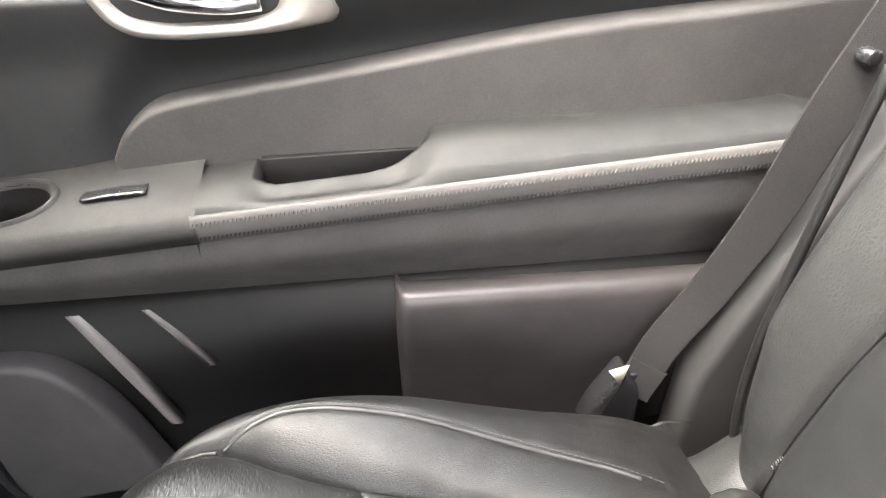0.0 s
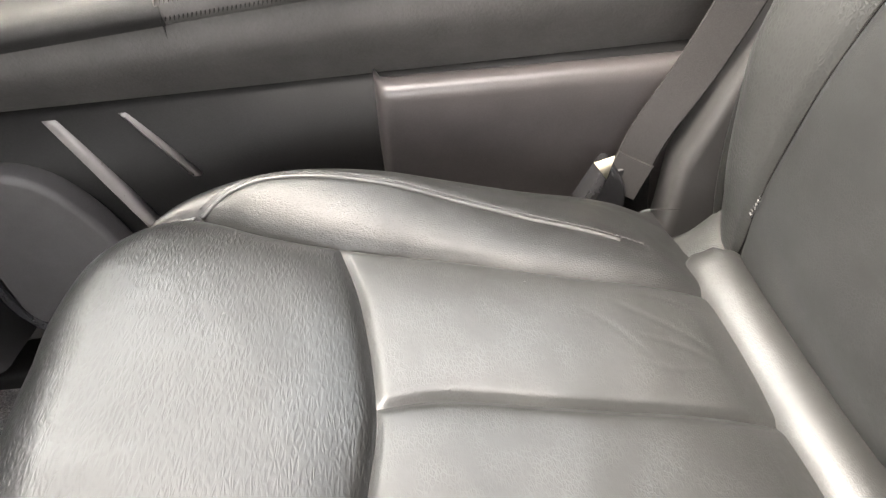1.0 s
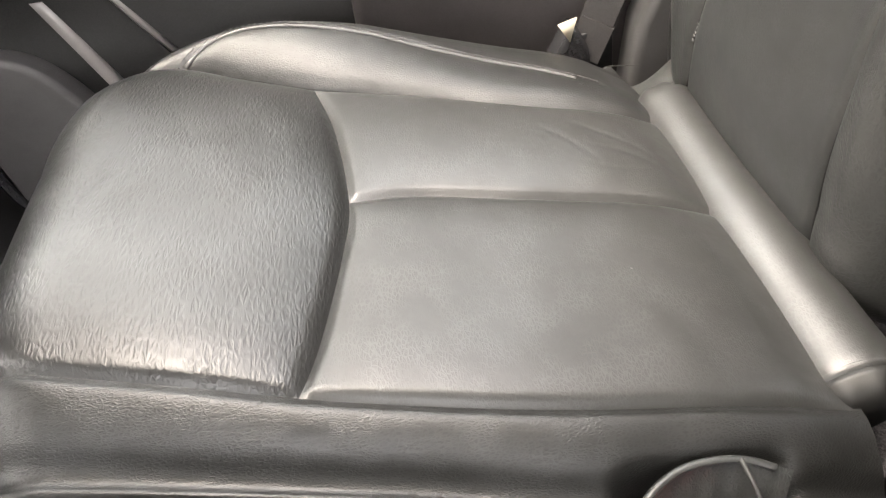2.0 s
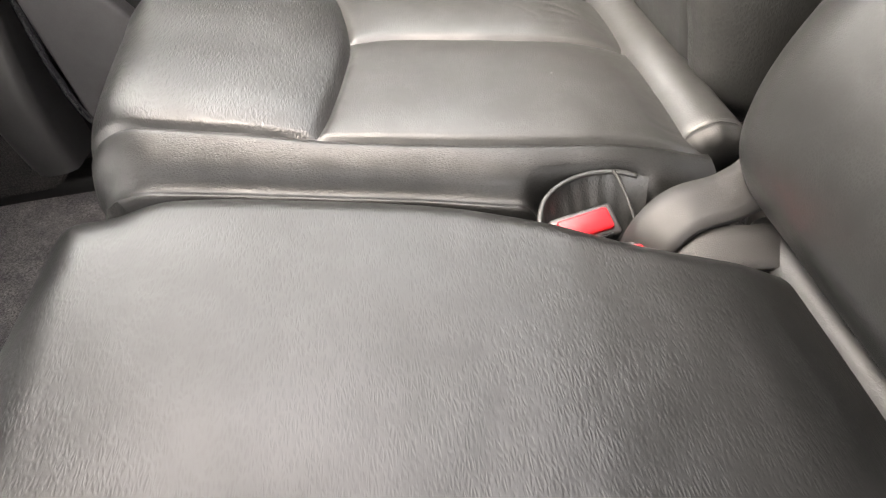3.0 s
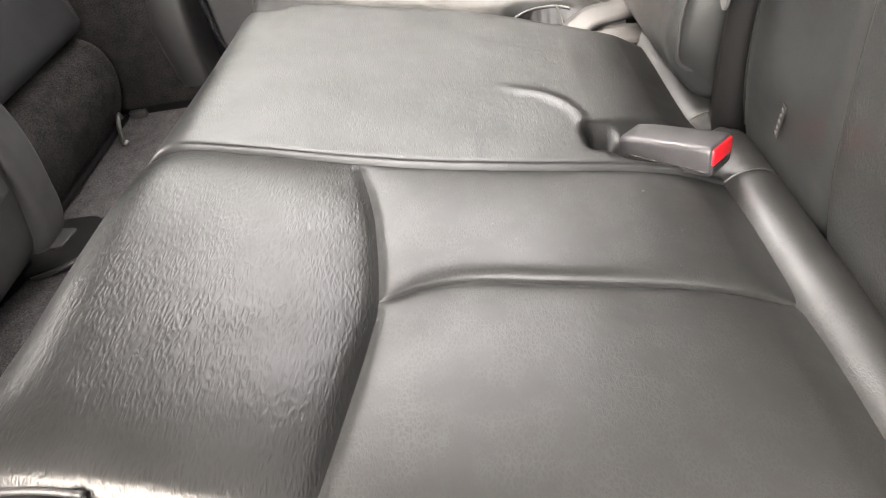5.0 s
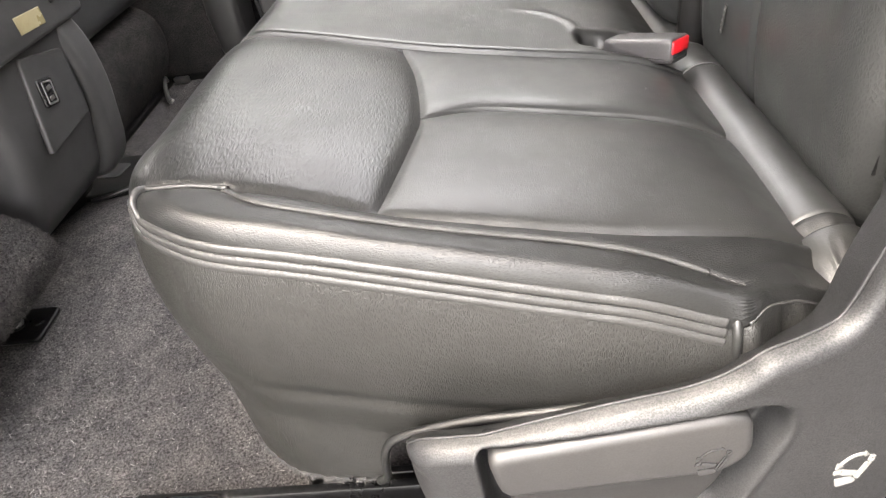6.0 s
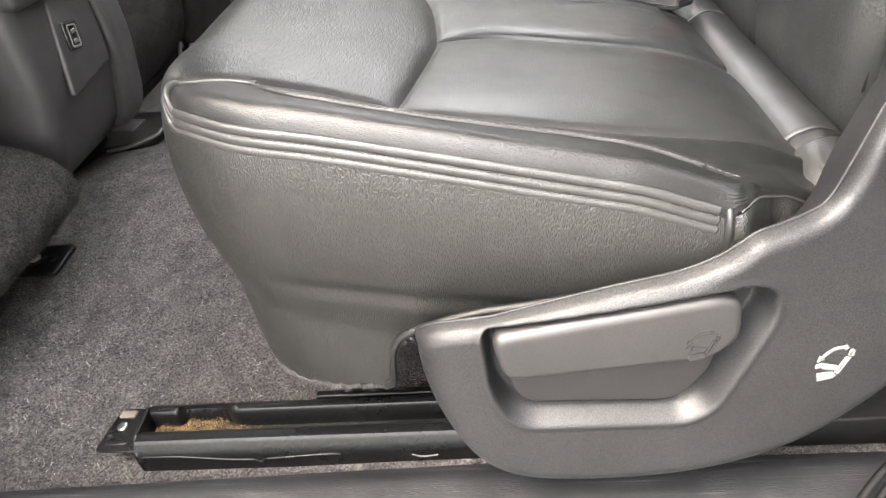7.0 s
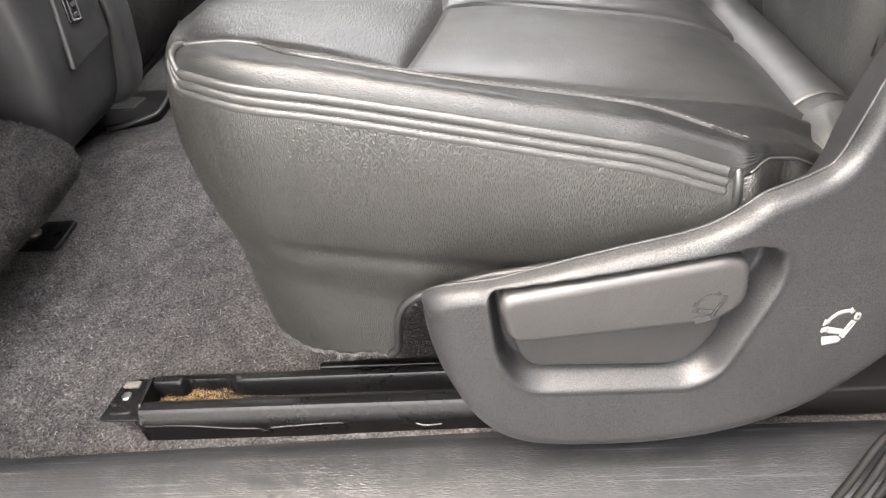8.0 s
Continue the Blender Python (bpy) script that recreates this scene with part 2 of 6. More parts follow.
def sweep(points, section, up=(0, 0, 1), n=40, scale=None, caps=True, smooth=True):
    """A section (closed loop of side, up offsets) carried along a smooth line."""
    c = curve(points, n)
    t = np.gradient(c, axis=0)
    t /= np.linalg.norm(t, axis=1)[:, None]
    u = np.broadcast_to(np.array(up, float), t.shape)
    side = np.cross(t, u)
    side /= np.linalg.norm(side, axis=1)[:, None]
    u = np.cross(side, t)
    sec = np.array(section)
    k = np.ones(n) if scale is None else np.interp(np.linspace(0, 1, n), np.linspace(0, 1, len(scale)), scale)
    P = c[:, None] + k[:, None, None] * (side[:, None] * sec[None, :, :1] + u[:, None] * sec[None, :, 1:])
    return sheet(P, True, caps, smooth)


def ring(rx, ry, n=10):
    a = np.linspace(0, 2 * np.pi, n, endpoint=False)
    return np.stack([rx * np.cos(a), ry * np.sin(a)], 1)


def slab(outline, axis, lo, hi, bevel=0.004, segs=2):
    """A plate: a closed outline in the plane across the axis, between lo and hi, with rounded rims."""
    bm = bmesh.new()
    k = "xyz".index(axis)
    order = [i for i in range(3) if i != k]
    def v(p, h):
        c = [0, 0, 0]
        c[order[0]], c[order[1]], c[k] = p[0], p[1], h
        return bm.verts.new(c)
    f = bm.faces.new([v(p, lo) for p in outline])
    ext = bmesh.ops.extrude_face_region(bm, geom=[f])
    d = [0, 0, 0]
    d[k] = hi - lo
    bmesh.ops.translate(bm, verts=[g for g in ext["geom"] if isinstance(g, bmesh.types.BMVert)], vec=d)
    bmesh.ops.recalc_face_normals(bm, faces=bm.faces)
    if bevel:
        rim = [e for e in bm.edges if len({round(w.co[k], 6) for w in e.verts}) == 1]
        bmesh.ops.bevel(bm, geom=rim, offset=bevel, segments=segs, affect="EDGES", profile=0.5)
    for f in bm.faces:
        f.smooth = True
    return bm


def box(lo, hi, bevel=0.004, segs=2, m=None):
    """A block between two corners with rounded edges."""
    bm = bmesh.new()
    bmesh.ops.create_cube(bm, size=1)
    lo, hi = Vector(lo), Vector(hi)
    for v in bm.verts:
        v.co = Vector((lo[i] + (v.co[i] + 0.5) * (hi[i] - lo[i]) for i in range(3)))
    if bevel:
        bmesh.ops.bevel(bm, geom=list(bm.edges), offset=bevel, segments=segs, affect="EDGES", profile=0.5)
    if m:
        bm.transform(m)
    for f in bm.faces:
        f.smooth = segs > 1 and bevel > 0
    return bm


def round_outline(points, r, n=6):
    """An outline with its corners rounded by r (one value or one for each corner)."""
    p = [np.array(q, float) for q in points]
    out = []
    for i, b in enumerate(p):
        rr = r[i] if isinstance(r, (list, tuple)) else r
        a, c = p[i - 1], p[(i + 1) % len(p)]
        u, w = (a - b), (c - b)
        lu, lw = np.linalg.norm(u), np.linalg.norm(w)
        k = min(rr, 0.48 * lu, 0.48 * lw)
        s, e = b + u / lu * k, b + w / lw * k
        for t in np.linspace(0, 1, n):
            out.append((1 - t) ** 2 * s + 2 * t * (1 - t) * b + t**2 * e)
    return [tuple(q) for q in out]


def away(X, Y, line):
    """Distance of the points from a polyline in the plane."""
    line = np.array(line, float)
    best = np.full(X.shape, 9.0)
    for a, b in zip(line[:-1], line[1:]):
        d = b - a
        t = np.clip(((X - a[0]) * d[0] + (Y - a[1]) * d[1]) / (d @ d), 0, 1)
        best = np.minimum(best, np.hypot(X - a[0] - t * d[0], Y - a[1] - t * d[1]))
    return best


def at_y(line, Y):
    """x of a line that runs across the car, by y."""
    l = np.array(sorted(line, key=lambda p: p[1]))
    return np.interp(Y, l[:, 1], l[:, 0])


def at_x(line, X):
    l = np.array(sorted(line, key=lambda p: p[0]))
    return np.interp(X, l[:, 0], l[:, 1])


def split(P, ids, names):
    """The grid's faces, sorted into one mesh for each panel."""
    n, m = P.shape[:2]
    idx = np.arange(n * m).reshape(n, m)
    f = np.stack([idx[:-1, :-1], idx[1:, :-1], idx[1:, 1:], idx[:-1, 1:]], -1).reshape(-1, 4)
    which = ids.reshape(-1)
    out = {}
    for k, name in names.items():
        g = f[which == k]
        used, inv = np.unique(g, return_inverse=True)
        out[name] = mesh_of(P.reshape(-1, 3)[used], inv.reshape(-1, 4))
    return out


# ---- the car's shell: floor, roof, far side, ends ----
def structure(name, data, mat, label=""):
    return tagged(part(name, data, mat), label, "", "", "structure")


xs, ys = np.linspace(-0.72, 1.9, 132), np.linspace(-0.085, 1.46, 80)
X, Y = np.meshgrid(xs, ys, indexing="ij")
Z = 0.003 * np.sin(9 * X + 4 * Y) + 0.002 * np.sin(23 * Y - 11 * X) - 0.003
Z += 0.03 * np.exp(-((Y - 0.62) / 0.16) ** 2) * (X < -0.1) * np.clip((-0.1 - X) / 0.2, 0, 1)
structure("floor", sheet(np.stack([X, Y, Z], -1)), CARPET, "grey cut-pile carpet on the car floor, dusty")
# unseen ground, added to bounce daylight into the doorway
structure("ground", box((-30, -30, -0.62), (30, 30, -0.5), 0), CONCRETE, "unseen asphalt ground added outside the car for bounced light")
# unseen wall, added to keep low sky off the near side
structure("light_block_near", box((0.75, -2.1, -0.5), (9, -1.8, 3.2), 0.02), grained("blocker_plaster", (0.07, 0.07, 0.069), 0.9, 40, 0.01, 0.5), "unseen wall added to block sky light on the near side")
# unseen wall, added to cut the sky seen through the far window
structure("light_block_far", box((-9, 4.6, -0.5), (9, 4.9, 3.1), 0.02), bpy.data.materials["blocker_plaster"], "unseen wall added to dim the sky in the far window")
structure("underbody", box((-2.6, -0.10, -0.22), (2.0, 1.50, -0.03), 0.02), PAINT, "")
# unseen roof; its opening is made up to let sky onto the seats
for k, (lo, hi) in enumerate((((-1.6, -0.10, 1.30), (-0.18, 1.37, 1.36)), ((0.80, -0.10, 1.30), (1.9, 1.37, 1.36)), ((-0.18, -0.10, 1.30), (0.80, 0.65, 1.36)), ((-0.18, 1.31, 1.30), (0.80, 1.37, 1.36)))):
    structure("ceiling_%d" % (k + 1), box(lo, hi, 0.0), HEADLINER, "")
# unseen rail, added to keep overhead sky off the outer bolster
structure("light_block_roof", box((-1.6, -0.24, 1.24), (1.9, -0.10, 1.36), 0.02, 3), PLASTIC, "unseen dark rail added to block sky above the open doorway")
structure("wall_rear", box((1.60, -0.15, -0.05), (1.66, 1.56, 0.85), 0.01), PLASTIC, "")
structure("wall_front", box((-2.3, -0.15, -0.05), (-2.2, 1.56, 0.92), 0.01), PLASTIC, "")
structure("floor_front", box((-2.2, -0.1, -0.06), (-0.70, 1.5, -0.012), 0.004), CARPET_SHADED, "")
structure("wall_far", box((-2.2, 1.555, -0.1), (1.6, 1.60, 0.82), 0.01), PAINT, "")
structure("wall_near_front", box((-2.2, -0.20, -0.1), (-0.62, -0.15, 0.82), 0.01), PAINT, "")
structure("wall_near_rear", box((0.98, -0.20, -0.1), (1.6, -0.15, 0.82), 0.01), PAINT, "")
structure("pillar_near_front", box((-0.74, -0.19, 0.8), (-0.62, -0.11, 1.34), 0.02), PLASTIC, "")
structure("pillar_near_rear", box((0.98, -0.19, 0.8), (1.18, -0.11, 1.34), 0.02), PLASTIC, "")
structure("pillar_far_front", box((-0.74, 1.50, 0.8), (-0.62, 1.56, 1.34), 0.02, 2, Matrix.Translation((0, 1.53, 0.8)) @ Matrix.Rotation(radians(19), 4, "X") @ Matrix.Translation((0, -1.53, -0.8))), PLASTIC, "")
structure("pillar_far_rear", box((0.98, 1.50, 0.8), (1.18, 1.56, 1.34), 0.02, 2, Matrix.Translation((0, 1.53, 0.8)) @ Matrix.Rotation(radians(19), 4, "X") @ Matrix.Translation((0, -1.53, -0.8))), PLASTIC, "")

# the open near rear door, swung out at the pillar ahead of the seat
structure("door_open", box((-0.80, -1.12, 0.02), (-0.68, -0.20, 0.80), 0.03, 3, Matrix.Translation((-0.68, -0.20, 0)) @ Matrix.Rotation(radians(-8), 4, "Z") @ Matrix.Translation((0.68, 0.20, 0))), PLASTIC, "open rear door with dark inner trim")
structure("door_open_frame", box((-0.775, -1.06, 0.80), (-0.735, -0.20, 1.30), 0.015, 2, Matrix.Translation((-0.68, -0.20, 0)) @ Matrix.Rotation(radians(-8), 4, "Z") @ Matrix.Translation((0.68, 0.20, 0))), GLOSS, "dark tinted window of the open rear door")

# sill scuff plate along the open doorway
sec = [(-0.02, -0.05), (0.02, 0.0), (0.035, 0.026), (0.03, 0.034), (0.01, 0.036), (-0.05, 0.030), (-0.10, 0.016), (-0.14, -0.02), (-0.15, -0.08), (-0.10, -0.10)]
P = np.array([[(x, -0.125 + 0.030 * min(max(x + 0.25, -0.3), 0.5) + s[0], s[1]) for s in sec] for x in np.linspace(-0.95, 1.1, 60)])
structure("sill", sheet(P, True, True), SILL, "dark moulded door sill plate, scuffed")


# ---- seat cushions ----
def zc(X):
    """Height of the bench top along the car."""
    k = np.array([-0.05, 0.0, 0.05, 0.14, 0.224, 0.30, 0.40, 0.48, 0.53, 0.57, 0.62])
    h = np.array([0.442, 0.442, 0.441, 0.428, 0.414, 0.403, 0.389, 0.377, 0.363, 0.343, 0.33])
    return sum(np.interp(X + o, k, h) for o in (-0.02, -0.01, 0, 0.01, 0.02)) / 5


def rounded(d, R, V):
    q = np.clip(1 - d / R, 0, 1)
    return V * (1 - np.sqrt(np.maximum(0, 1 - q**2)))


def seam_line(pts, n=40):
    """A smooth seam in plan."""
    return curve(pts, n)


def resample(p, n):
    s = np.r_[0, np.cumsum(np.linalg.norm(np.diff(p, axis=0), axis=1))]
    w = np.linspace(0, s[-1], n)
    return np.stack([np.interp(w, s, p[:, k]) for k in range(p.shape[1])], 1)


def top_grid(front, arc, rows, cols, x1=0.578):
    """Plan of a cushion: rows of points run along the lengthwise seams, one column along the seam of the thigh roll.
    rows: (line or y, number of rows up to the next); cols: numbers of columns before and behind that seam."""
    fr = curve(front, 400)
    n = sum(r[1] for r in rows[:-1]) + 1
    m = cols[0] + cols[1] + 1
    u = np.r_[0.45 * np.linspace(0, 1, cols[0] + 1)[:-1] ** 2 + 0.55 * np.linspace(0, 1, cols[0] + 1)[:-1], 1 + np.linspace(0, 1, cols[1] + 1)]
    X, Y = np.full((n, m), 0.25), np.zeros((n, m))
    for _ in range(40):
        k = 0
        for (l0, c), (l1, _) in zip(rows[:-1], rows[1:]):
            f = np.linspace(0, 1, c + 1)[:, None]
            f = f**1.6 if c > 80 else f**2.2 if np.isscalar(l0) else 1 - (1 - f) ** 2.2 if np.isscalar(l1) else f
            xa = X[k : k + c + 1]
            lo = l0 if np.isscalar(l0) else at_x(l0, xa)
            hi = l1 if np.isscalar(l1) else at_x(l1, xa)
            Y[k : k + c + 1] = lo + (hi - lo) * f
            k += c
        xf, xa = at_y(fr, Y), at_y(arc, Y)
        xa = np.maximum(xa, xf + 0.06)
        new_x = np.where(u[None] <= 1, xf + (xa - xf) * u[None], xa + (x1 - xa) * (u[None] - 1))
        X = 0.5 * X + 0.5 * new_x
    return X, Y


def band_ids(rows, cols, ids):
    """Panel numbers of the grid's cells: for each band of rows the number before and behind the thigh seam."""
    return np.concatenate([np.repeat(np.r_[np.full(cols[0], a), np.full(cols[1], b)][None], c, 0) for (_, c), (a, b) in zip(rows[:-1], ids)])


def stitches(line, name, parent, lift=0.0012, step=0.0062, r=0.0007, mat=None):
    """A row of small thread stitches along a line of points, as one mesh."""
    c = np.array(line)
    L = np.linalg.norm(np.diff(c, axis=0), axis=1).sum()
    c = resample(c, max(4, int(L / step) * 2))
    verts, faces = [], []
    for i in range(0, len(c) - 1, 2):
        a, b = c[i] + (0, 0, lift), c[i + 1] + (0, 0, lift)
        d = (b - a) / max(1e-9, np.linalg.norm(b - a))
        s = np.cross(d, (0, 0, 1.0))
        s /= max(1e-9, np.linalg.norm(s))
        n = np.cross(s, d)
        k = len(verts)
        for p, w in ((a - d * 0.0006, 0.4), (a * 0.5 + b * 0.5 + n * 0.0005, 1.0), (b + d * 0.0006, 0.4)):
            verts += [p + s * r * w, p + n * r * w, p - s * r * w, p - n * r * w]
        for j in (0, 4):
            faces += [(k + j + q, k + j + (q + 1) % 4, k + j + 4 + (q + 1) % 4, k + j + 4 + q) for q in range(4)]
    return tagged(part(name, mesh_of(verts, faces), mat or THREAD, parent), "", "", "", "stuff")


def on_top(P, line, lift=0.0):
    """Points of a plan line laid on a grid of the seat's top."""
    g = P.reshape(-1, 3)
    out = []
    for x, y in line:
        d = (g[:, 0] - x) ** 2 + (g[:, 1] - y) ** 2
        k = np.argpartition(d, 4)[:4]
        w = 1 / (d[k] + 1e-8)
        out.append((x, y, (g[k, 2] * w).sum() / w.sum() + lift))
    out = np.array(out)
    for _ in range(3):
        out[1:-1, 2] = (out[:-2, 2] + out[1:-1, 2] + out[2:, 2]) / 3
    return out


def small_waves(X, Y, seed, y0, y1, n):
    """Soft irregular dents of used upholstery."""
    r, Z = np.random.default_rng(seed), np.zeros_like(X)
    for k in range(n):
        a, x0, yy = r.uniform(-0.6, 0.6), r.uniform(0.02, 0.52), r.uniform(y0, y1)
        w, l = r.uniform(0.008, 0.020), r.uniform(0.03, 0.09)
        u, v = (X - x0) * np.cos(a) + (Y - yy) * np.sin(a), (Y - yy) * np.cos(a) - (X - x0) * np.sin(a)
        Z += r.uniform(-0.0007, 0.0007) * np.exp(-((u / w) ** 2) - (v / l) ** 2)
    return Z


def puffed(seams, h, wide=0.026, cut=0.004, narrow=0.0045):
    """Padding swells away from every seam and is drawn in along it."""
    rise = h
    for s in seams:
        rise = rise * (1 - np.exp(-s / wide))
    return rise - cut * np.exp(-((np.minimum.reduce(seams) / narrow) ** 2))


def skirt(out, low, inward, centre, n=46, fold=True):
    """Leather hanging from the cushion's outline down to the heights low."""
    nrm = np.stack([-np.gradient(out[:, 1]), np.gradient(out[:, 0])], 1)
    nrm /= np.linalg.norm(nrm, axis=1)[:, None] + 1e-9
    nrm *= np.where(((out[:, :2] - np.array(centre)) * nrm).sum(1) < 0, -1, 1)[:, None]
    h = np.linspace(0, 1, n)
    zz = np.maximum(out[:, 2:] - (out[:, 2:] - low.min()) * h[None], low[:, None])
    deep = (out[:, 2:] - zz) / 0.27
    b = 0.013 * np.sin(np.pi * np.clip(deep * 1.3, 0, 1) ** 0.8) - inward[:, None] * deep**1.5
    if fold:
        b = b - 0.003 * np.exp(-(((zz - 0.262 + 0.03 * (out[:, :1] - 0.2)) / 0.010) ** 2)) * np.clip((out[:, :1] - 0.05) / 0.1, 0, 1)
        b = b + 0.0008 * np.sin(out[:, :1] * 40 + zz * 20) * np.clip(deep, 0, 1)
    return np.stack([out[:, :1] + nrm[:, :1] * b, out[:, 1:2] + nrm[:, 1:] * b, zz], -1), nrm


# near part of the bench: outer seat and middle seat in one
near_seat = thing("rear_seat", "black leather rear bench with stitched outer bolster and plastic side shield", "car seat", "rear seats")
FRONT_N = [(0.066, 0.778), (0.036, 0.772), (0.017, 0.752), (0.010, 0.70), (0.002, 0.60), (-0.004, 0.5), (-0.013, 0.38), (-0.018, 0.25), (-0.019, 0.15), (-0.014, 0.10),
           (0.010, 0.046), (0.082, -0.012), (0.19, -0.036), (0.32, -0.056), (0.48, -0.076), (0.57, -0.084)]
ARC_N = seam_line([(0.222, 0.018), (0.232, 0.067), (0.248, 0.152), (0.252, 0.195), (0.243, 0.29), (0.224, 0.369)])
JOIN_N = seam_line([(-0.03, 0.402), (0.024, 0.398), (0.091, 0.389), (0.223, 0.365), (0.36, 0.348), (0.59, 0.341)])
MID_N = seam_line([(0.25, 0.188), (0.311, 0.206), (0.402, 0.201), (0.59, 0.186)])
EDGE_N = seam_line([(-0.03, 0.090), (0.018, 0.057), (0.046, 0.046), (0.099, 0.041), (0.226, 0.020), (0.374, 0.004), (0.47, 0.003), (0.59, 0.018)])
END_N = seam_line([(-0.03, 0.780), (0.07, 0.778), (0.157, 0.778), (0.297, 0.758), (0.379, 0.733), (0.42, 0.714), (0.47, 0.690), (0.52, 0.677), (0.59, 0.670)])
STITCH_N = seam_line([(0.098, 0.041), (0.141, 0.010), (0.254, -0.011), (0.372, -0.023), (0.452, -0.039), (0.487, -0.052)], 90)
rows, cols = [(-0.083, 44), (EDGE_N, 58), (MID_N, 90), (JOIN_N, 125), (END_N, 0)], (90, 110)
X, Y = top_grid(FRONT_N, ARC_N, rows, cols)
d_out = away(X, Y, curve(FRONT_N, 400))
V = np.interp(Y, [-0.08, 0.0, 0.06, 0.10, 0.17, 0.70, 0.77], [0.026, 0.027, 0.030, 0.036, 0.068, 0.068, 0.06])
R = np.interp(Y, [-0.08, 0.0, 0.06, 0.13, 0.60, 0.74], [0.014, 0.016, 0.026, 0.075, 0.075, 0.058])
Z = zc(X) - rounded(d_out, R, V) - rounded(at_x(END_N, X) - Y, 0.034, 0.045 * np.clip(0.45 + (X - 0.06) / 0.12, 0.45, 1))
d_arc, d_join, d_mid, d_edge = (away(X, Y, s) for s in (ARC_N, JOIN_N, MID_N, EDGE_N))
seat_y = (Y > at_x(EDGE_N, X) - 0.0001) & (Y < at_x(JOIN_N, X) + 0.0001)
ahead = X < at_y(ARC_N, Y) + 0.0001
seam = [np.where(seat_y, d_arc, 9), np.where(Y < at_x(JOIN_N, X) + 0.0001, d_join, 13 * d_join), np.where(seat_y & ~ahead, np.where(Y > at_x(MID_N, X) + 0.0001, 3.5, 1) * d_mid, 9), np.where(seat_y & ahead, 0.75 * d_edge, d_edge)]
puff = np.where(Y >= at_x(JOIN_N, X), 0.009, np.where(Y < at_x(EDGE_N, X), 0.010, np.where(ahead, 0.016, 0.008)))
near_back = np.clip((0.59 - X) / 0.06, 0, 1)
Z += puffed(seam, puff, cut=0.003) * near_back
far_k = np.where(Y > at_x(JOIN_N, X) + 0.0001, 13, 1)
Z += 0.001 * np.exp(-far_k * d_join / 0.007) + 0.003 * np.exp(-((far_k * d_join / 0.0045) ** 2)) * near_back
Z += np.where(Y < at_x(EDGE_N, X), 0.010 * np.exp(-(((X - 0.22) / 0.16) ** 2)) * (1 - np.exp(-d_edge / 0.02)), 0)
Z += 0.0075 * np.exp(-d_edge / 0.028) * np.clip((0.24 - X) / 0.08, 0, 1) * np.clip((X - 0.02) / 0.05, 0, 1)
Z -= 0.003 * np.exp(-((away(X, Y, STITCH_N) / 0.004) ** 2))
# pulled pocket round the buckle, with its fold
fold = away(X, Y, seam_line([(0.37, 0.497), (0.415, 0.478), (0.440, 0.447), (0.447, 0.415)]))
Z += 0.0024 * np.exp(-((fold / 0.007) ** 2)) * np.clip((X - 0.36) / 0.05, 0, 1)
Z -= 0.034 * np.exp(-(((X - 0.462) / 0.016) ** 4) - (((Y - 0.396) / 0.020) ** 4))
Z -= 0.032 * np.exp(-(((X - 0.525) / 0.05) ** 4) - (((Y - 0.390) / 0.030) ** 4))
# the side falls away behind the end of the welts
fade = lambda q: np.clip(q, 0, 1) ** 2 * (3 - 2 * np.clip(q, 0, 1))
side_y = np.interp(X, [p[0] for p in FRONT_N[10:]], [p[1] for p in FRONT_N[10:]])
inner_y = np.interp(X, [0.478, 0.490, 0.505, 0.530, 0.560, 0.58], [-0.0757, -0.073, -0.062, -0.052, -0.044, -0.040])
edge_y = at_x(EDGE_N, X)
Z -= 0.011 * fade((X - 0.40) / 0.09) * fade((edge_y - 0.012 - Y) / 0.03)
tuck = np.where((Y < edge_y) & (X > 0.478), fade((X - 0.478) / 0.02), 0)
Z += tuck * 0.6 * rounded(d_out, R, V)
Y = Y + tuck * ((edge_y - (edge_y - Y) * (edge_y - inner_y) / (edge_y - side_y)) - Y)
Z += small_waves(X, Y, 4, 0.0, 0.75, 30)
P = np.stack([X, Y, Z], -1)
TOP_N = P
NAMES = {1: "front_panel", 2: "insert_panel_outer", 3: "insert_panel_inner", 4: "middle_panel", 5: "side_bolster"}
SKIN = {"front_panel": LEATHER_CREASED, "middle_panel": LEATHER_FLAT, "side_bolster": LEATHER, "inner_flank": LEATHER}
for name, me in split(P, band_ids(rows, cols, [(5, 5), (1, 2), (1, 3), (4, 4)]), NAMES).items():
    part(name, me, SKIN.get(name, LEATHER_PLAIN), near_seat)
part("edge_welt", sweep(on_top(P, STITCH_N + np.array([0, 0.0015]), 0.0012)[::6], ring(0.0031, 0.0026, 8), n=140), WELT_LIT, near_seat)
stitches(on_top(P, STITCH_N + np.array([0, -0.0042]), 0.0018), "stitching", near_seat)
part("front_piping", sweep(on_top(P, EDGE_N[(EDGE_N[:, 0] > 0.024) & (EDGE_N[:, 0] < 0.106)], 0.0042), ring(0.0024, 0.0024, 8), n=40), WELT_LIT, near_seat)

rim = resample(P[::-1, 0], 420)
low = np.interp(rim[:, 0], [-0.02, 0.0, 0.02, 0.05, 0.07, 0.11, 0.147, 0.178, 0.188, 0.194, 0.206, 0.24, 0.32, 0.43, 0.56], [0.105, 0.098, 0.095, 0.099, 0.103, 0.112, 0.117, 0.124, 0.138, 0.180, 0.200, 0.215, 0.235, 0.26, 0.28])
low += 0.0015 * np.sin(np.arange(420) * 1.13) + 0.001 * np.sin(np.arange(420) * 0.4)
S, nrm = skirt(rim, low, np.interp(rim[:, 1], [-0.08, -0.03, 0.03, 0.12], [0.0, 0.0, 0.004, 0.016]), (0.3, 0.35), 72)
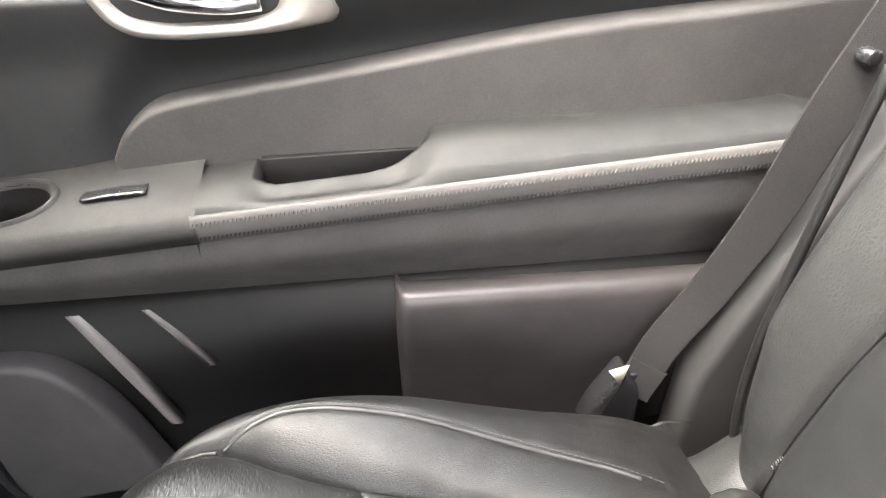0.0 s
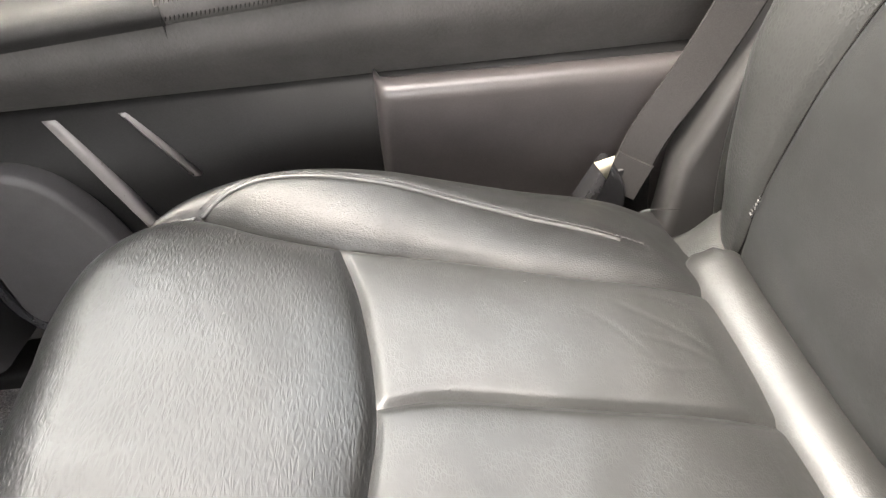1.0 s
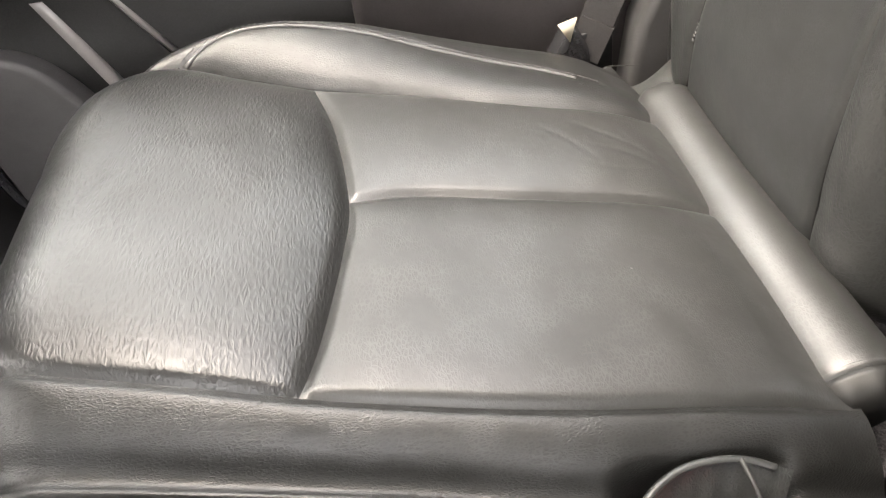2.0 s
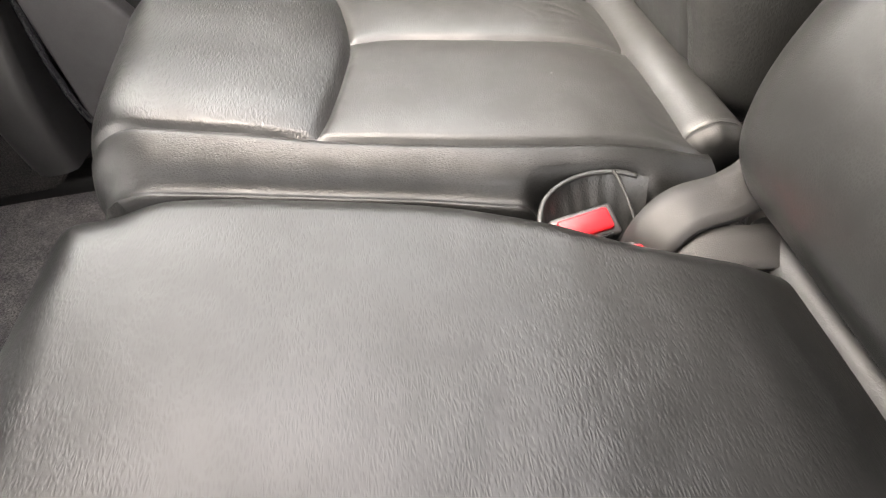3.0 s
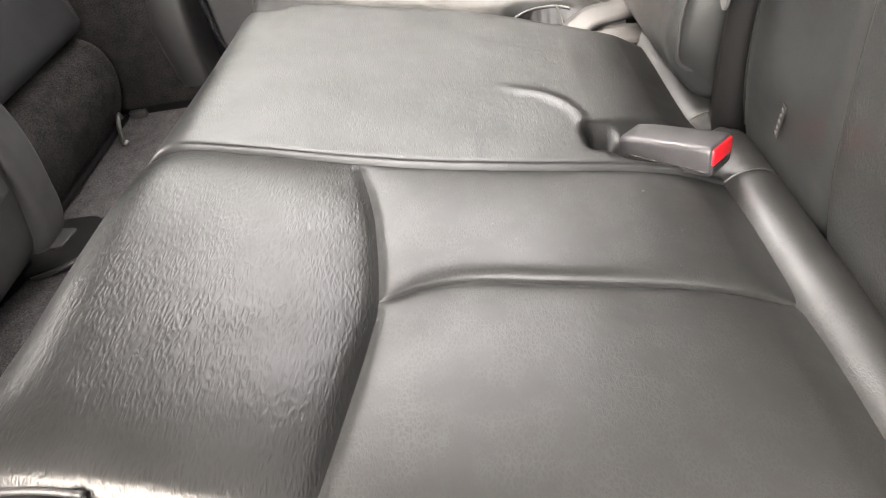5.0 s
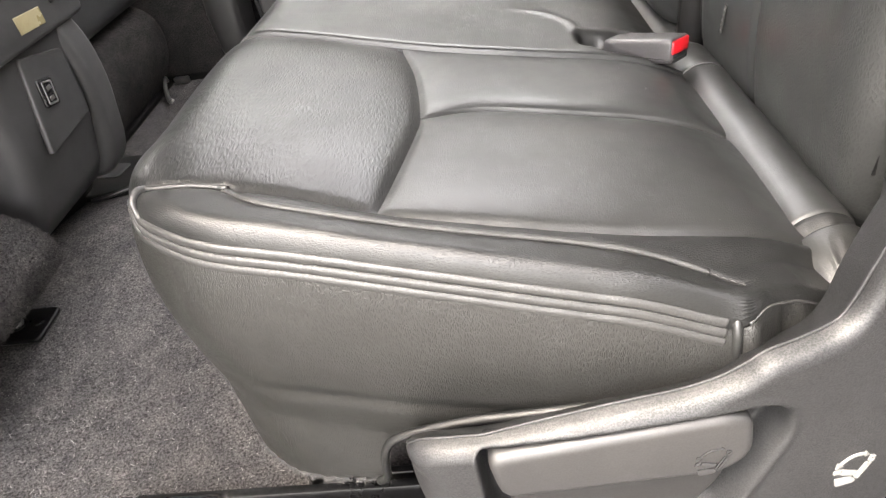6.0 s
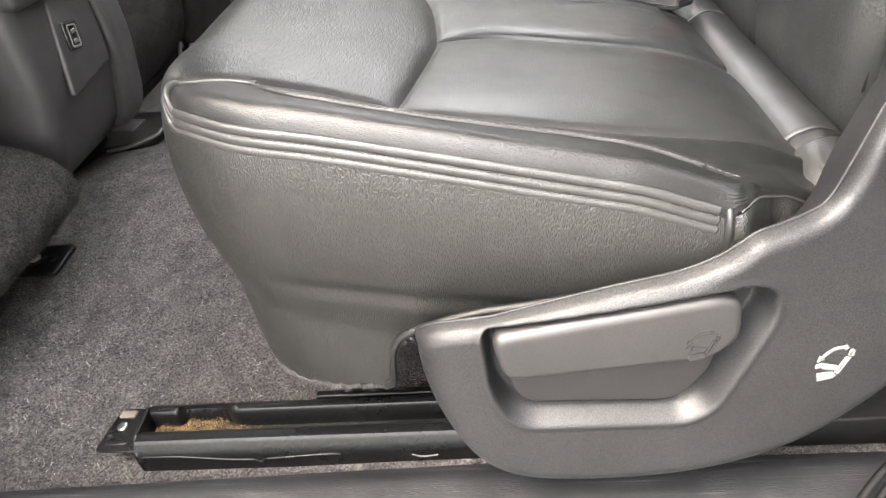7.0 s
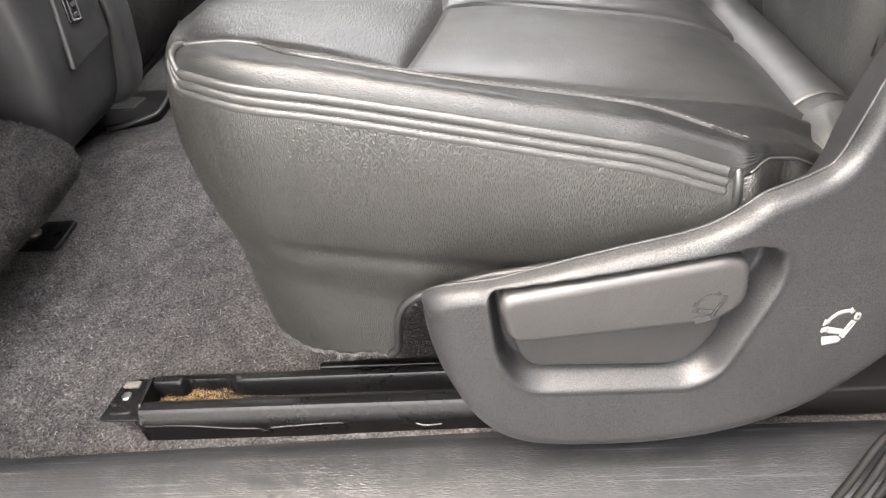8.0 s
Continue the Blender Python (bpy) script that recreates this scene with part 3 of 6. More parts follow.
# the skirt's rear end: a sewn edge, a swelling behind it, one deep fold and small gathers
rx, down = S[..., 0], np.clip((rim[:, 2:] - S[..., 2]) / 0.03, 0, 1)
wave = -0.0045 * np.exp(-(((rx - 0.4815) / 0.0022) ** 2)) + 0.0045 * np.exp(-(((rx - 0.491) / 0.008) ** 2))
wave += -0.007 * np.exp(-(((rx - 0.520 + 0.2 * (S[..., 2] - 0.35)) / 0.007) ** 2)) + 0.003 * np.exp(-(((rx - 0.534) / 0.007) ** 2))
wave += 0.0012 * np.sin(rx * 900 + 60 * S[..., 2]) * np.clip((rx - 0.535) / 0.02, 0, 1)
wave = wave * (0.25 + 0.75 * down) * (rim[:, 1:2] < 0)
S[..., 0] += nrm[:, :1] * wave
S[..., 1] += nrm[:, 1:] * wave
keep = (rim[:, 0] < 0.566) | (rim[:, 1] > 0.1)
part("side_skirt", sheet(S[keep]), LEATHER_SIDE, near_seat, "black grained vinyl skirt with a frayed lower edge")
SKIRT_LOW = S[keep][:, -1]
# three soft welts with stitched grooves where bolster and skirt meet; they climb the front corner and meet the piping
edge_n = np.stack([-np.gradient(P[:, 0, 1]), np.gradient(P[:, 0, 0])], 1)
edge_n /= np.linalg.norm(edge_n, axis=1)[:, None] + 1e-9
edge_n *= np.where(((P[:, 0, :2] - np.array((0.3, 0.35))) * edge_n).sum(1) < 0, -1, 1)[:, None]


def welt_line(out, dz, late):
    """A line along the bolster's lower rim that rises over the front corner to the top piping."""
    pts = []
    for i in range(45):
        x, y = P[i, 0, :2]
        c = float(fade((y - 0.004 - late) / (0.076 - late)))
        reach = np.searchsorted(P[i, :, 0], 0.030)
        f = c * reach
        a = int(f)
        p = P[i, a] * (1 - f + a) + P[i, a + 1] * (f - a)
        if x < 0.478:
            pts.append(p + (1 - c) * np.array((*(edge_n[i] * out), dz)) + c * np.array((0, 0, 0.001)))
    return np.array(pts)


for out, dz, late in ((-0.0014, 0.0045, 0.0), (0.0002, -0.0040, 0.012), (0.0014, -0.0120, 0.024)):
    part("welt", sweep(welt_line(out, dz, late), ring(0.0036, 0.0050, 12), n=440, scale=1 - 0.07 * np.cos(np.arange(440) * 1.15) ** 2 + 0.02 * np.sin(np.arange(440) * 0.21)), WELT_LIT, near_seat)
for out, dz, late in ((0.0022, 0.0008, 0.005), (0.0034, -0.0077, 0.017)):
    stitches(curve(welt_line(out, dz, late), 200), "stitching", near_seat, 0.0, 0.0055, 0.0007)

end = rim[(rim[:, 0] > 0.484) & (rim[:, 0] < 0.562) & (rim[:, 1] < 0)]
k = int(np.argmin(abs(rim[:, 0] - 0.4785) + 9 * (rim[:, 1] > 0)))
part("end_fold", sweep([rim[k] + (0.001, 0.010, 0.010), rim[k] + (0, 0.003, 0.007), rim[k] + (0, -0.0015, 0.0), rim[k] + (0.0005, -0.0035, -0.010), rim[k] + (0.001, -0.0045, -0.022), rim[k] + (0.003, -0.003, -0.034)], ring(0.0040, 0.0036, 10), up=(1, 0, 0), n=30, scale=[0.5, 0.9, 1.0, 1.0, 0.9, 0.5]), LEATHER_PLAIN, near_seat)
part("end_seam", sweep(end[::3] + (0, -0.0005, 0.0015), ring(0.0012, 0.0012, 6), n=60), WELT_LIT, near_seat)

# far outboard seat
far_seat = thing("rear_seat", "black leather rear outboard seat cushion with pale sheen and creases", "car seat", "rear seats")
FRONT_F = [(0.10, 0.760), (0.05, 0.812), (0.014, 0.838), (0.0, 0.875), (-0.006, 0.95), (-0.012, 1.08), (-0.007, 1.14), (0.012, 1.198),
           (0.048, 1.244), (0.10, 1.273), (0.19, 1.288), (0.32, 1.300), (0.48, 1.312), (0.56, 1.318)]
ARC_F = seam_line([(0.222, 0.838), (0.235, 0.88), (0.251, 0.961), (0.257, 1.023), (0.246, 1.123), (0.227, 1.194)])
JOIN_F = seam_line([(-0.03, 0.895), (0.0, 0.888), (0.06, 0.874), (0.224, 0.843), (0.394, 0.818), (0.59, 0.808)])
MID_F = seam_line([(0.257, 1.020), (0.313, 1.025), (0.414, 1.011), (0.59, 0.995)])
EDGE_F = seam_line([(-0.03, 1.20), (0.043, 1.228), (0.101, 1.232), (0.162, 1.210), (0.229, 1.193), (0.347, 1.171), (0.448, 1.149), (0.59, 1.134)])
STITCH_F = seam_line([(0.10, 1.236), (0.128, 1.252), (0.17, 1.262), (0.27, 1.256), (0.355, 1.241), (0.459, 1.216), (0.52, 1.196)], 90)
FOOT_F = seam_line([(-0.03, 0.804), (0.046, 0.801), (0.143, 0.792), (0.296, 0.772), (0.385, 0.752), (0.48, 0.742), (0.59, 0.738)])
rows = [(FOOT_F, 40), (JOIN_F, 62), (MID_F, 58), (EDGE_F, 48), (1.318, 0)]
X, Y = top_grid(FRONT_F, ARC_F, rows, cols)
fl = curve(FRONT_F, 400)
d_out = away(X, Y, fl[fl[:, 1] > 0.838])
V = np.interp(Y, [0.8, 1.08, 1.17, 1.24, 1.32], [0.068, 0.068, 0.045, 0.034, 0.030])
R = np.interp(Y, [0.8, 1.08, 1.17, 1.24, 1.32], [0.07, 0.07, 0.05, 0.045, 0.04])
fall = np.clip((at_x(JOIN_F, X) - Y) / np.maximum(at_x(JOIN_F, X) - at_x(FOOT_F, X), 0.01), 0, 1)
Z = zc(X) - rounded(d_out, R, V) - 0.060 * fall**1.6 - 0.004 * np.exp(-(((fall - 0.62) / 0.10) ** 2)) + 0.009 * np.exp(-(((fall - 0.83) / 0.07) ** 2)) - 0.022 * np.clip((fall - 0.92) / 0.08, 0, 1) ** 1.5
d_arc, d_join, d_mid, d_edge = (away(X, Y, s) for s in (ARC_F, JOIN_F, MID_F, EDGE_F))
seat_y = (Y < at_x(EDGE_F, X) + 0.0001) & (Y > at_x(JOIN_F, X) - 0.0001)
ahead = X < at_y(ARC_F, Y) + 0.0001
seam = [np.where(seat_y, d_arc, 9), np.where(seat_y, 1.3 * d_join, d_join), np.where(seat_y & ~ahead, d_mid, 9), d_edge]
puff = np.where(Y <= at_x(JOIN_F, X), 0.006, np.where(Y > at_x(EDGE_F, X), 0.010, np.where(ahead, 0.016, 0.008)))
Z += puffed(seam, puff) * np.clip((0.59 - X) / 0.06, 0, 1)
Z += np.where(Y > at_x(EDGE_F, X), 0.031 * np.exp(-(((X - 0.19) / 0.15) ** 2)) * (1 - np.exp(-d_edge / 0.03)), 0)
Z += 0.0045 * np.exp(-d_join / 0.014) * np.clip((0.24 - X) / 0.08, 0, 1) * np.clip((X - 0.02) / 0.05, 0, 1)
Z -= 0.030 * np.clip((X - 0.28) / 0.25, 0, 1) * np.clip((Y - at_x(EDGE_F, X) - 0.02) / 0.12, 0, 1)
Z -= 0.003 * np.exp(-((away(X, Y, STITCH_F) / 0.004) ** 2))
creases = [([(0.45, 1.12), (0.50, 1.085), (0.545, 1.05)], 6), ([(0.47, 1.075), (0.51, 1.06), (0.55, 1.03)], 5), ([(0.43, 1.105), (0.455, 1.08), (0.475, 1.05)], 4), ([(0.50, 1.12), (0.515, 1.08), (0.54, 1.04)], 3), ([(0.46, 1.05), (0.49, 1.04), (0.53, 1.045)], 3), ([(0.48, 1.125), (0.52, 1.115), (0.55, 1.09)], 3), ([(0.52, 0.85), (0.54, 0.835), (0.56, 0.83)], 6)]
for c, deep in creases:
    c = seam_line(c)
    run = np.clip(1.2 - np.hypot(X - c[20, 0], Y - c[20, 1]) / 0.05, 0, 1)
    Z -= 0.0001 * deep * run * np.exp(-((away(X, Y, c) / 0.0023) ** 2))
Z += small_waves(X, Y, 9, 0.85, 1.2, 22)
# cut-out for the red buckles
Z -= 0.055 * np.exp(-(((X - 0.455) / 0.048) ** 6) - (((Y - 0.752) / 0.030) ** 6))
P = np.stack([X, Y, Z], -1)
TOP_F = P
NAMES[4] = "inner_flank"
for name, me in split(P, band_ids(rows, cols, [(4, 4), (1, 2), (1, 3), (5, 5)]), NAMES).items():
    part(name, me, SKIN.get(name, LEATHER_PLAIN), far_seat)
part("edge_welt", sweep(on_top(P, STITCH_F + np.array([0, -0.0015]), 0.0012)[::6], ring(0.0028, 0.0022, 8), n=140), WELT_LIT, far_seat)
stitches(on_top(P, STITCH_F + np.array([0, 0.0035]), 0.0012), "stitching", far_seat)
part("front_piping", sweep(on_top(P, EDGE_F[(EDGE_F[:, 0] > 0.03) & (EDGE_F[:, 0] < 0.106)], 0.0042), ring(0.0022, 0.0022, 8), n=40), WELT_LIT, far_seat)
rim = resample(P[:, 0], 220)
S, _ = skirt(rim, np.full(220, 0.11), np.interp(rim[:, 1], [0.8, 1.2, 1.3], [0.06, 0.05, 0.0]), (0.3, 1.05), 24, False)
part("side_skirt", sheet(S), LEATHER_SIDE, far_seat)
foot = P[0]
part("inner_side", sheet(np.stack([foot + (0, -0.002 * k, -0.02 * k) for k in range(9)], 0)), LEATHER_SIDE, far_seat)
foot = TOP_N[-1]
part("inner_side", sheet(np.stack([foot + (0, 0.0015 * k, -0.02 * k) for k in range(9)], 0)), LEATHER_SIDE, near_seat)


# padded rolls at the foot of the backrests, with gathered ends
def roll(y0, y1, parent, radius=0.031):
    n, m = 90, 56
    v, a = np.linspace(0, 1, n), np.linspace(0, 2 * np.pi, m, endpoint=False)
    ys = y0 + (y1 - y0) * v
    e = np.minimum(ys - y0, y1 - ys)
    r = radius * (0.62 + 0.38 * np.clip(e / 0.020, 0, 1) ** 0.5) * (1 + 0.012 * np.sin(ys * 40))
    r -= 0.0016 * np.exp(-(((e - 0.020) / 0.002) ** 2))
    r -= 0.0018 * np.exp(-(((ys - 0.345) / 0.0025) ** 2))
    r = r[:, None] * (1 + 0.05 * np.sin(a * 9)[None] * np.exp(-((e / 0.014) ** 2))[:, None])
    P = np.stack([0.589 + r * np.cos(a)[None] * 1.05, np.repeat(ys[:, None], m, 1), 0.329 + r * np.sin(a)[None]], -1)
    k = int(np.argmin(abs(ys - y0 - 0.019)))
    skin = part("rear_roll", sheet(P[k:], True, True), LEATHER_PLAIN, parent)
    part("roll_cap", sheet(P[: k + 1], True, True), DOOR_LEATHER, skin)


roll(0.018, 0.434, near_seat)
a = np.linspace(0, 2 * np.pi, 40)
part("roll_piping", sweep([(0.589 + 0.0325 * math.cos(q), 0.3452, 0.329 + 0.031 * math.sin(q)) for q in a[:-1]], ring(0.0012, 0.0012, 6), up=(0, 1, 0), n=60), WELT_LIT, near_seat)
roll(0.438, 0.715, near_seat)
# dark block added behind the rolls to keep their gap black
part("gap_dark_block", box((0.625, 0.0, 0.02), (1.0, 0.80, 0.285), 0.01), DOOR_LOWER, near_seat)
roll(0.81, 1.195, far_seat, 0.035)
for y, r in ((0.832, 0.0335), (0.822, 0.030)):
    part("roll_piping", sweep([(0.589 + 1.05 * r * math.cos(q), y, 0.329 + r * math.sin(q)) for q in a[:-1]], ring(0.0014, 0.0014, 6), up=(0, 1, 0), n=60), WELT_LIT, far_seat)


# ---- backrests ----
def backrest(y0, y1, prof, parent, mat, round_side=0.05, depth=0.06, seams=(), n=170, lobes=0.0, name="backrest", label="", near_round=None, insert=None):
    """A padded back: rows up the profile (z, x), rounded away at both sides; a shell behind it."""
    line = curve(prof, n)
    ys = np.linspace(y0, y1, int((y1 - y0) / 0.003))
    Xg = np.repeat(line[:, 1:2], len(ys), 1)
    Zg = np.repeat(line[:, 0:1], len(ys), 1)
    Yg = np.repeat(ys[None], n, 0)
    if insert:
        k0, k1 = (int(np.argmin(abs(ys - np.mean([p[0] for p in l])))) for l in insert)
        col = np.arange(len(ys))
        bend0 = np.interp(col, [0, k0, k1, len(ys)], [0, 1, 0, 0])
        bend1 = np.interp(col, [0, k0, k1, len(ys) - 1], [0, 0, 1, 0])
        Yg = Yg + (at_y(insert[0], Zg) - ys[k0]) * bend0 + (at_y(insert[1], Zg) - ys[k1]) * bend1
    d = np.minimum(Yg - y0, y1 - Yg)
    wide = np.where(Yg < (y0 + y1) / 2, near_round or round_side, round_side)
    Xg = Xg + rounded(d, wide, depth)
    Xg = Xg - lobes * np.exp(-(((d - 0.06) / 0.035) ** 2)) * np.clip((Zg - 0.40) / 0.15, 0, 1)
    for sl, w, dep in seams:
        q = away(Yg, Zg, np.array(sl))
        Xg = Xg + dep * np.exp(-((q / w) ** 2)) - 0.005 * (1 - np.exp(-q / 0.03))
    P = np.stack([Xg, Yg, Zg], -1)
    if insert:
        inner = np.repeat(((col >= k0) & (col < k1))[None], n, 0)
        pieces = split(P, np.where(inner[:-1, :-1], 2, 1), {1: "pad", 2: "insert"})
        pad = part(name, pieces["pad"], mat, parent, label)
        part("insert", pieces["insert"], LEATHER_INSERT, pad, "smooth darker leather centre")
    else:
        pad = part(name, sheet(P), mat, parent, label)
    part("back_shell", box((float(line[-1, 1]) - 0.015, y0 + 0.012, 0.36), (float(line[-1, 1]) + 0.10, y1 - 0.012, float(line[-1, 0])), 0.03, 3), PLASTIC, pad)
    return Xg, Yg, Zg


PROF = [(0.300, 0.660), (0.322, 0.632), (0.35, 0.616), (0.42, 0.606), (0.50, 0.608), (0.58, 0.617), (0.68, 0.645), (0.80, 0.690), (0.92, 0.745), (1.0, 0.80)]
NB = backrest(0.035, 0.428, PROF, near_seat, LEATHER_BACK, 0.013, 0.06, [(curve([(0.262, 0.33), (0.266, 0.42), (0.285, 0.55), (0.31, 0.75)], 30), 0.005, 0.005)], lobes=0.012, near_round=0.04, insert=([(0.262, 0.30), (0.266, 0.42), (0.285, 0.55), (0.31, 0.75), (0.33, 1.0)], [(0.408, 0.30), (0.408, 1.0)]))
FB = backrest(0.865, 1.262, PROF, far_seat, LEATHER_BACK, 0.06, 0.09, [(curve([(1.185, 0.33), (1.170, 0.42), (1.155, 0.52), (1.12, 0.8)], 30), 0.005, 0.006), (curve([(0.945, 0.33), (0.95, 0.5), (0.97, 0.8)], 30), 0.005, 0.006)], lobes=0.022, insert=([(0.945, 0.30), (0.95, 0.5), (0.97, 0.8), (0.99, 1.0)], [(1.187, 0.30), (1.170, 0.42), (1.155, 0.52), (1.12, 0.8), (1.10, 1.0)]))
for line in ([(1.186, 0.345), (1.180, 0.37), (1.170, 0.42), (1.155, 0.52), (1.14, 0.64)], [(0.945, 0.345), (0.948, 0.42), (0.95, 0.5), (0.96, 0.64)]):
    q = curve(line, 24)
    part("seam", sweep([(float(FB[0].flat[np.argmin((FB[1] - y) ** 2 + (FB[2] - z) ** 2)]) - 0.0003, y, z) for y, z in q[::2]], ring(0.0011, 0.0011, 6), up=(0, 1, 0), n=50), DOOR_LOWER, far_seat)
q = curve([(0.2625, 0.345), (0.266, 0.42), (0.275, 0.49), (0.285, 0.55), (0.297, 0.65)], 24)
part("seam", sweep([(float(NB[0].flat[np.argmin((NB[1] - y) ** 2 + (NB[2] - z) ** 2)]) - 0.0006, y, z) for y, z in q[::2]], ring(0.0013, 0.0013, 6), up=(0, 1, 0), n=50), WELT_LIT, near_seat)
CPROF = [(0.405, 0.69), (0.372, 0.65), (0.357, 0.612), (0.366, 0.580), (0.40, 0.554), (0.44, 0.546), (0.50, 0.566), (0.60, 0.636), (0.75, 0.745), (0.92, 0.84), (1.0, 0.88)]
CB = backrest(0.460, 0.770, CPROF, near_seat, LEATHER_PILLOW, 0.075, 0.095, [(curve([(0.470, 0.36), (0.4765, 0.40), (0.4785, 0.44), (0.4815, 0.48), (0.492, 0.52), (0.515, 0.7)], 30), 0.003, 0.004)], name="centre_backrest", label="bulging black leather centre backrest", near_round=0.030)
seam = [(float(CB[0].flat[np.argmin((CB[1] - y) ** 2 + (CB[2] - z) ** 2)]) - 0.003, y, z) for y, z in ((0.4725, 0.376), (0.4765, 0.40), (0.4785, 0.44), (0.4815, 0.48), (0.492, 0.52), (0.503, 0.6), (0.515, 0.7))]
part("seam_piping", sweep(seam, ring(0.0020, 0.0020, 8), up=(0, 1, 0), n=60), WELT_LIT, near_seat)

# black filler added so that the gap between the backrests stays dark
part("gap_shade_filler", sweep([(0.612, 0.447, 0.30), (0.610, 0.447, 0.36), (0.610, 0.446, 0.44), (0.616, 0.444, 0.55), (0.640, 0.440, 0.75)], [(-0.004, -0.026), (-0.006, 0.0), (-0.002, 0.026), (0.010, 0.026), (0.010, -0.026)], up=(-1, 0, 0), n=50), DOOR_LOWER, near_seat, "black filler added to darken the gap between the backrests")

# ---- far door ----
door = thing("car_door", "closed rear door with padded armrest, cloth insert and map pocket", "car door")
def zd(x, z):
    """Lines of the door climb gently to the rear."""
    return z + 0.065 * (x - 0.06)
def door_sweep(name, sec, x0, x1, mat, n=60, label="", climb=True):
    P = np.array([[(x, y, zd(x, z) if climb else z) for y, z in sec] for x in np.linspace(x0, x1, n)])
    return part(name, sheet(P, True, True), mat, door, label)
ease = lambda q: np.clip(q, 0, 1) ** 2 * (3 - 2 * np.clip(q, 0, 1))
INSERT_TOP = curve([(-0.043, 0.59), (-0.036, 0.615), (-0.018, 0.640), (0.010, 0.662), (0.05, 0.675), (0.23, 0.697), (0.47, 0.727), (0.70, 0.740), (0.90, 0.745)], 60)
# upper skin: flat ahead, drawn in under the handle and above the insert
X, Z = np.meshgrid(np.linspace(-0.62, 0.98, 160), np.linspace(0.545, 0.80, 70), indexing="ij")
above = Z - np.interp(X, INSERT_TOP[:, 0], INSERT_TOP[:, 1])
Y = 1.530 + 0.022 * ease((0.075 - above) / 0.075) * ease((X + 0.10) / 0.12) - 0.010 * ease((Z - 0.70) / 0.09) + 0.030 * ease((Z - 0.775) / 0.03)
part("upper_panel", sheet(np.stack([X, Y, Z], -1)), PLASTIC, door)
door_sweep("upper_core", [(1.556, 0.50), (1.556, 0.80), (1.56, 0.82), (1.58, 0.82), (1.58, 0.50)], -0.62, 0.98, PLASTIC, 2, "", False)
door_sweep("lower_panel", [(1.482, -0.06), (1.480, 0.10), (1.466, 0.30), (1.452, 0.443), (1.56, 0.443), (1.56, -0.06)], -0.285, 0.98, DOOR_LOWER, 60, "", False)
# swelling middle panel, rolled under at its lower edge
rows = []
for x in np.linspace(-0.285, 0.98, 70):
    a, b = zd(x, 0.562), 0.434 - 0.016 * x
    rows.append([(x, y, b + (a - b) * f) for y, f in ((1.50, 0.02), (1.488, 0.0), (1.4825, 0.03), (1.4715, 0.14), (1.4555, 0.30), (1.440, 0.46), (1.4300, 0.62), (1.4280, 0.82), (1.432, 0.98), (1.446, 1.0), (1.50, 1.0))])
rows = np.array(rows)
rows = np.stack([curve(q, 40) for q in rows], 0)
part("middle_panel", sheet(rows), DOOR_SUEDE, door, "soft brown-grey panel rolled under at its lower edge")
# insert: leans outward to its top, more so to the rear
IX = np.linspace(-0.043, 0.96, 130)
top_z = np.interp(IX, INSERT_TOP[:, 0], INSERT_TOP[:, 1])
w = np.linspace(0, 1, 44)[None]
h = (top_z - 0.575)[:, None]
lean = (0.004 + 0.018 * ease((IX - 0.05) / 0.5))[:, None]
Yi = 1.512 - lean * (1 - w) * 0.9 + 0.030 * (1 - np.sqrt(np.clip(1 - np.clip((w * h - h + 0.010) / 0.010, 0, 1) ** 2, 0, 1)))
Yi = Yi + 0.03 * np.clip((0.006 - (IX[:, None] + 0.043)) / 0.006, 0, 1) ** 2 + 0.024 * ease((IX[:, None] - 0.64) / 0.20)
part("insert_panel", sheet(np.stack([np.repeat(IX[:, None], 44, 1), Yi, 0.575 + h * w], -1)), DOOR_CLOTH, door, "warm grey vinyl insert")
# map pocket: rolled top edge, its face leaning away downward; a plainer panel ahead of it
def pocket(name, x0, x1, top0, top1, out, mat, label=""):
    n, m = 60, 50
    u = np.linspace(0, 1, n)[:, None]
    prof = curve([(0.040, -0.004), (0.026, 0.001), (0.010, 0.001), (0.002, -0.006), (0.0, -0.018), (0.004, -0.05), (0.015, -0.10), (0.036, -0.20), (0.056, -0.30)], m)
    end = rounded(np.minimum(u, 1 - u) * (x1 - x0), 0.012, 0.03)
    X = x0 + (x1 - x0) * u + 0.045 * prof[None, :, 1] * (1 - u)
    Z = top0 + (top1 - top0) * u + prof[None, :, 1]
    return part(name, sheet(np.stack([X, out + prof[None, :, 0] + end + 0 * X, Z], -1)), mat, door, label)


pocket("pocket_panel", 0.268, 0.72, 0.4495, 0.4395, 1.418, POCKET, "satin grey-mauve map pocket face")
# armrest: a loft whose height swells to the rear, with the pull cup pressed in
n, m = 200, 70
x = np.linspace(0.062, 0.80, n)
v = np.linspace(0, 1, m)
X = np.repeat(x[:, None], m, 1)
yy = 1.4205 + 0.1155 * v
swell = 0.017 / (1 + np.exp(-(x - 0.308) / 0.010)) - 0.022 * np.clip((x - 0.33) / 0.42, 0, 1)
Zr = 0.566 + 0.012 + 0.065 * (x - 0.06)
Z = Zr[:, None] + (swell[:, None] + 0.018) * np.sin(np.pi / 2 * np.clip(v * 1.5, 0, 1))[None] - 0.016 * (1 - np.clip(v / 0.16, 0, 1))[None] ** 2
Yq = np.repeat(yy[None], n, 0)
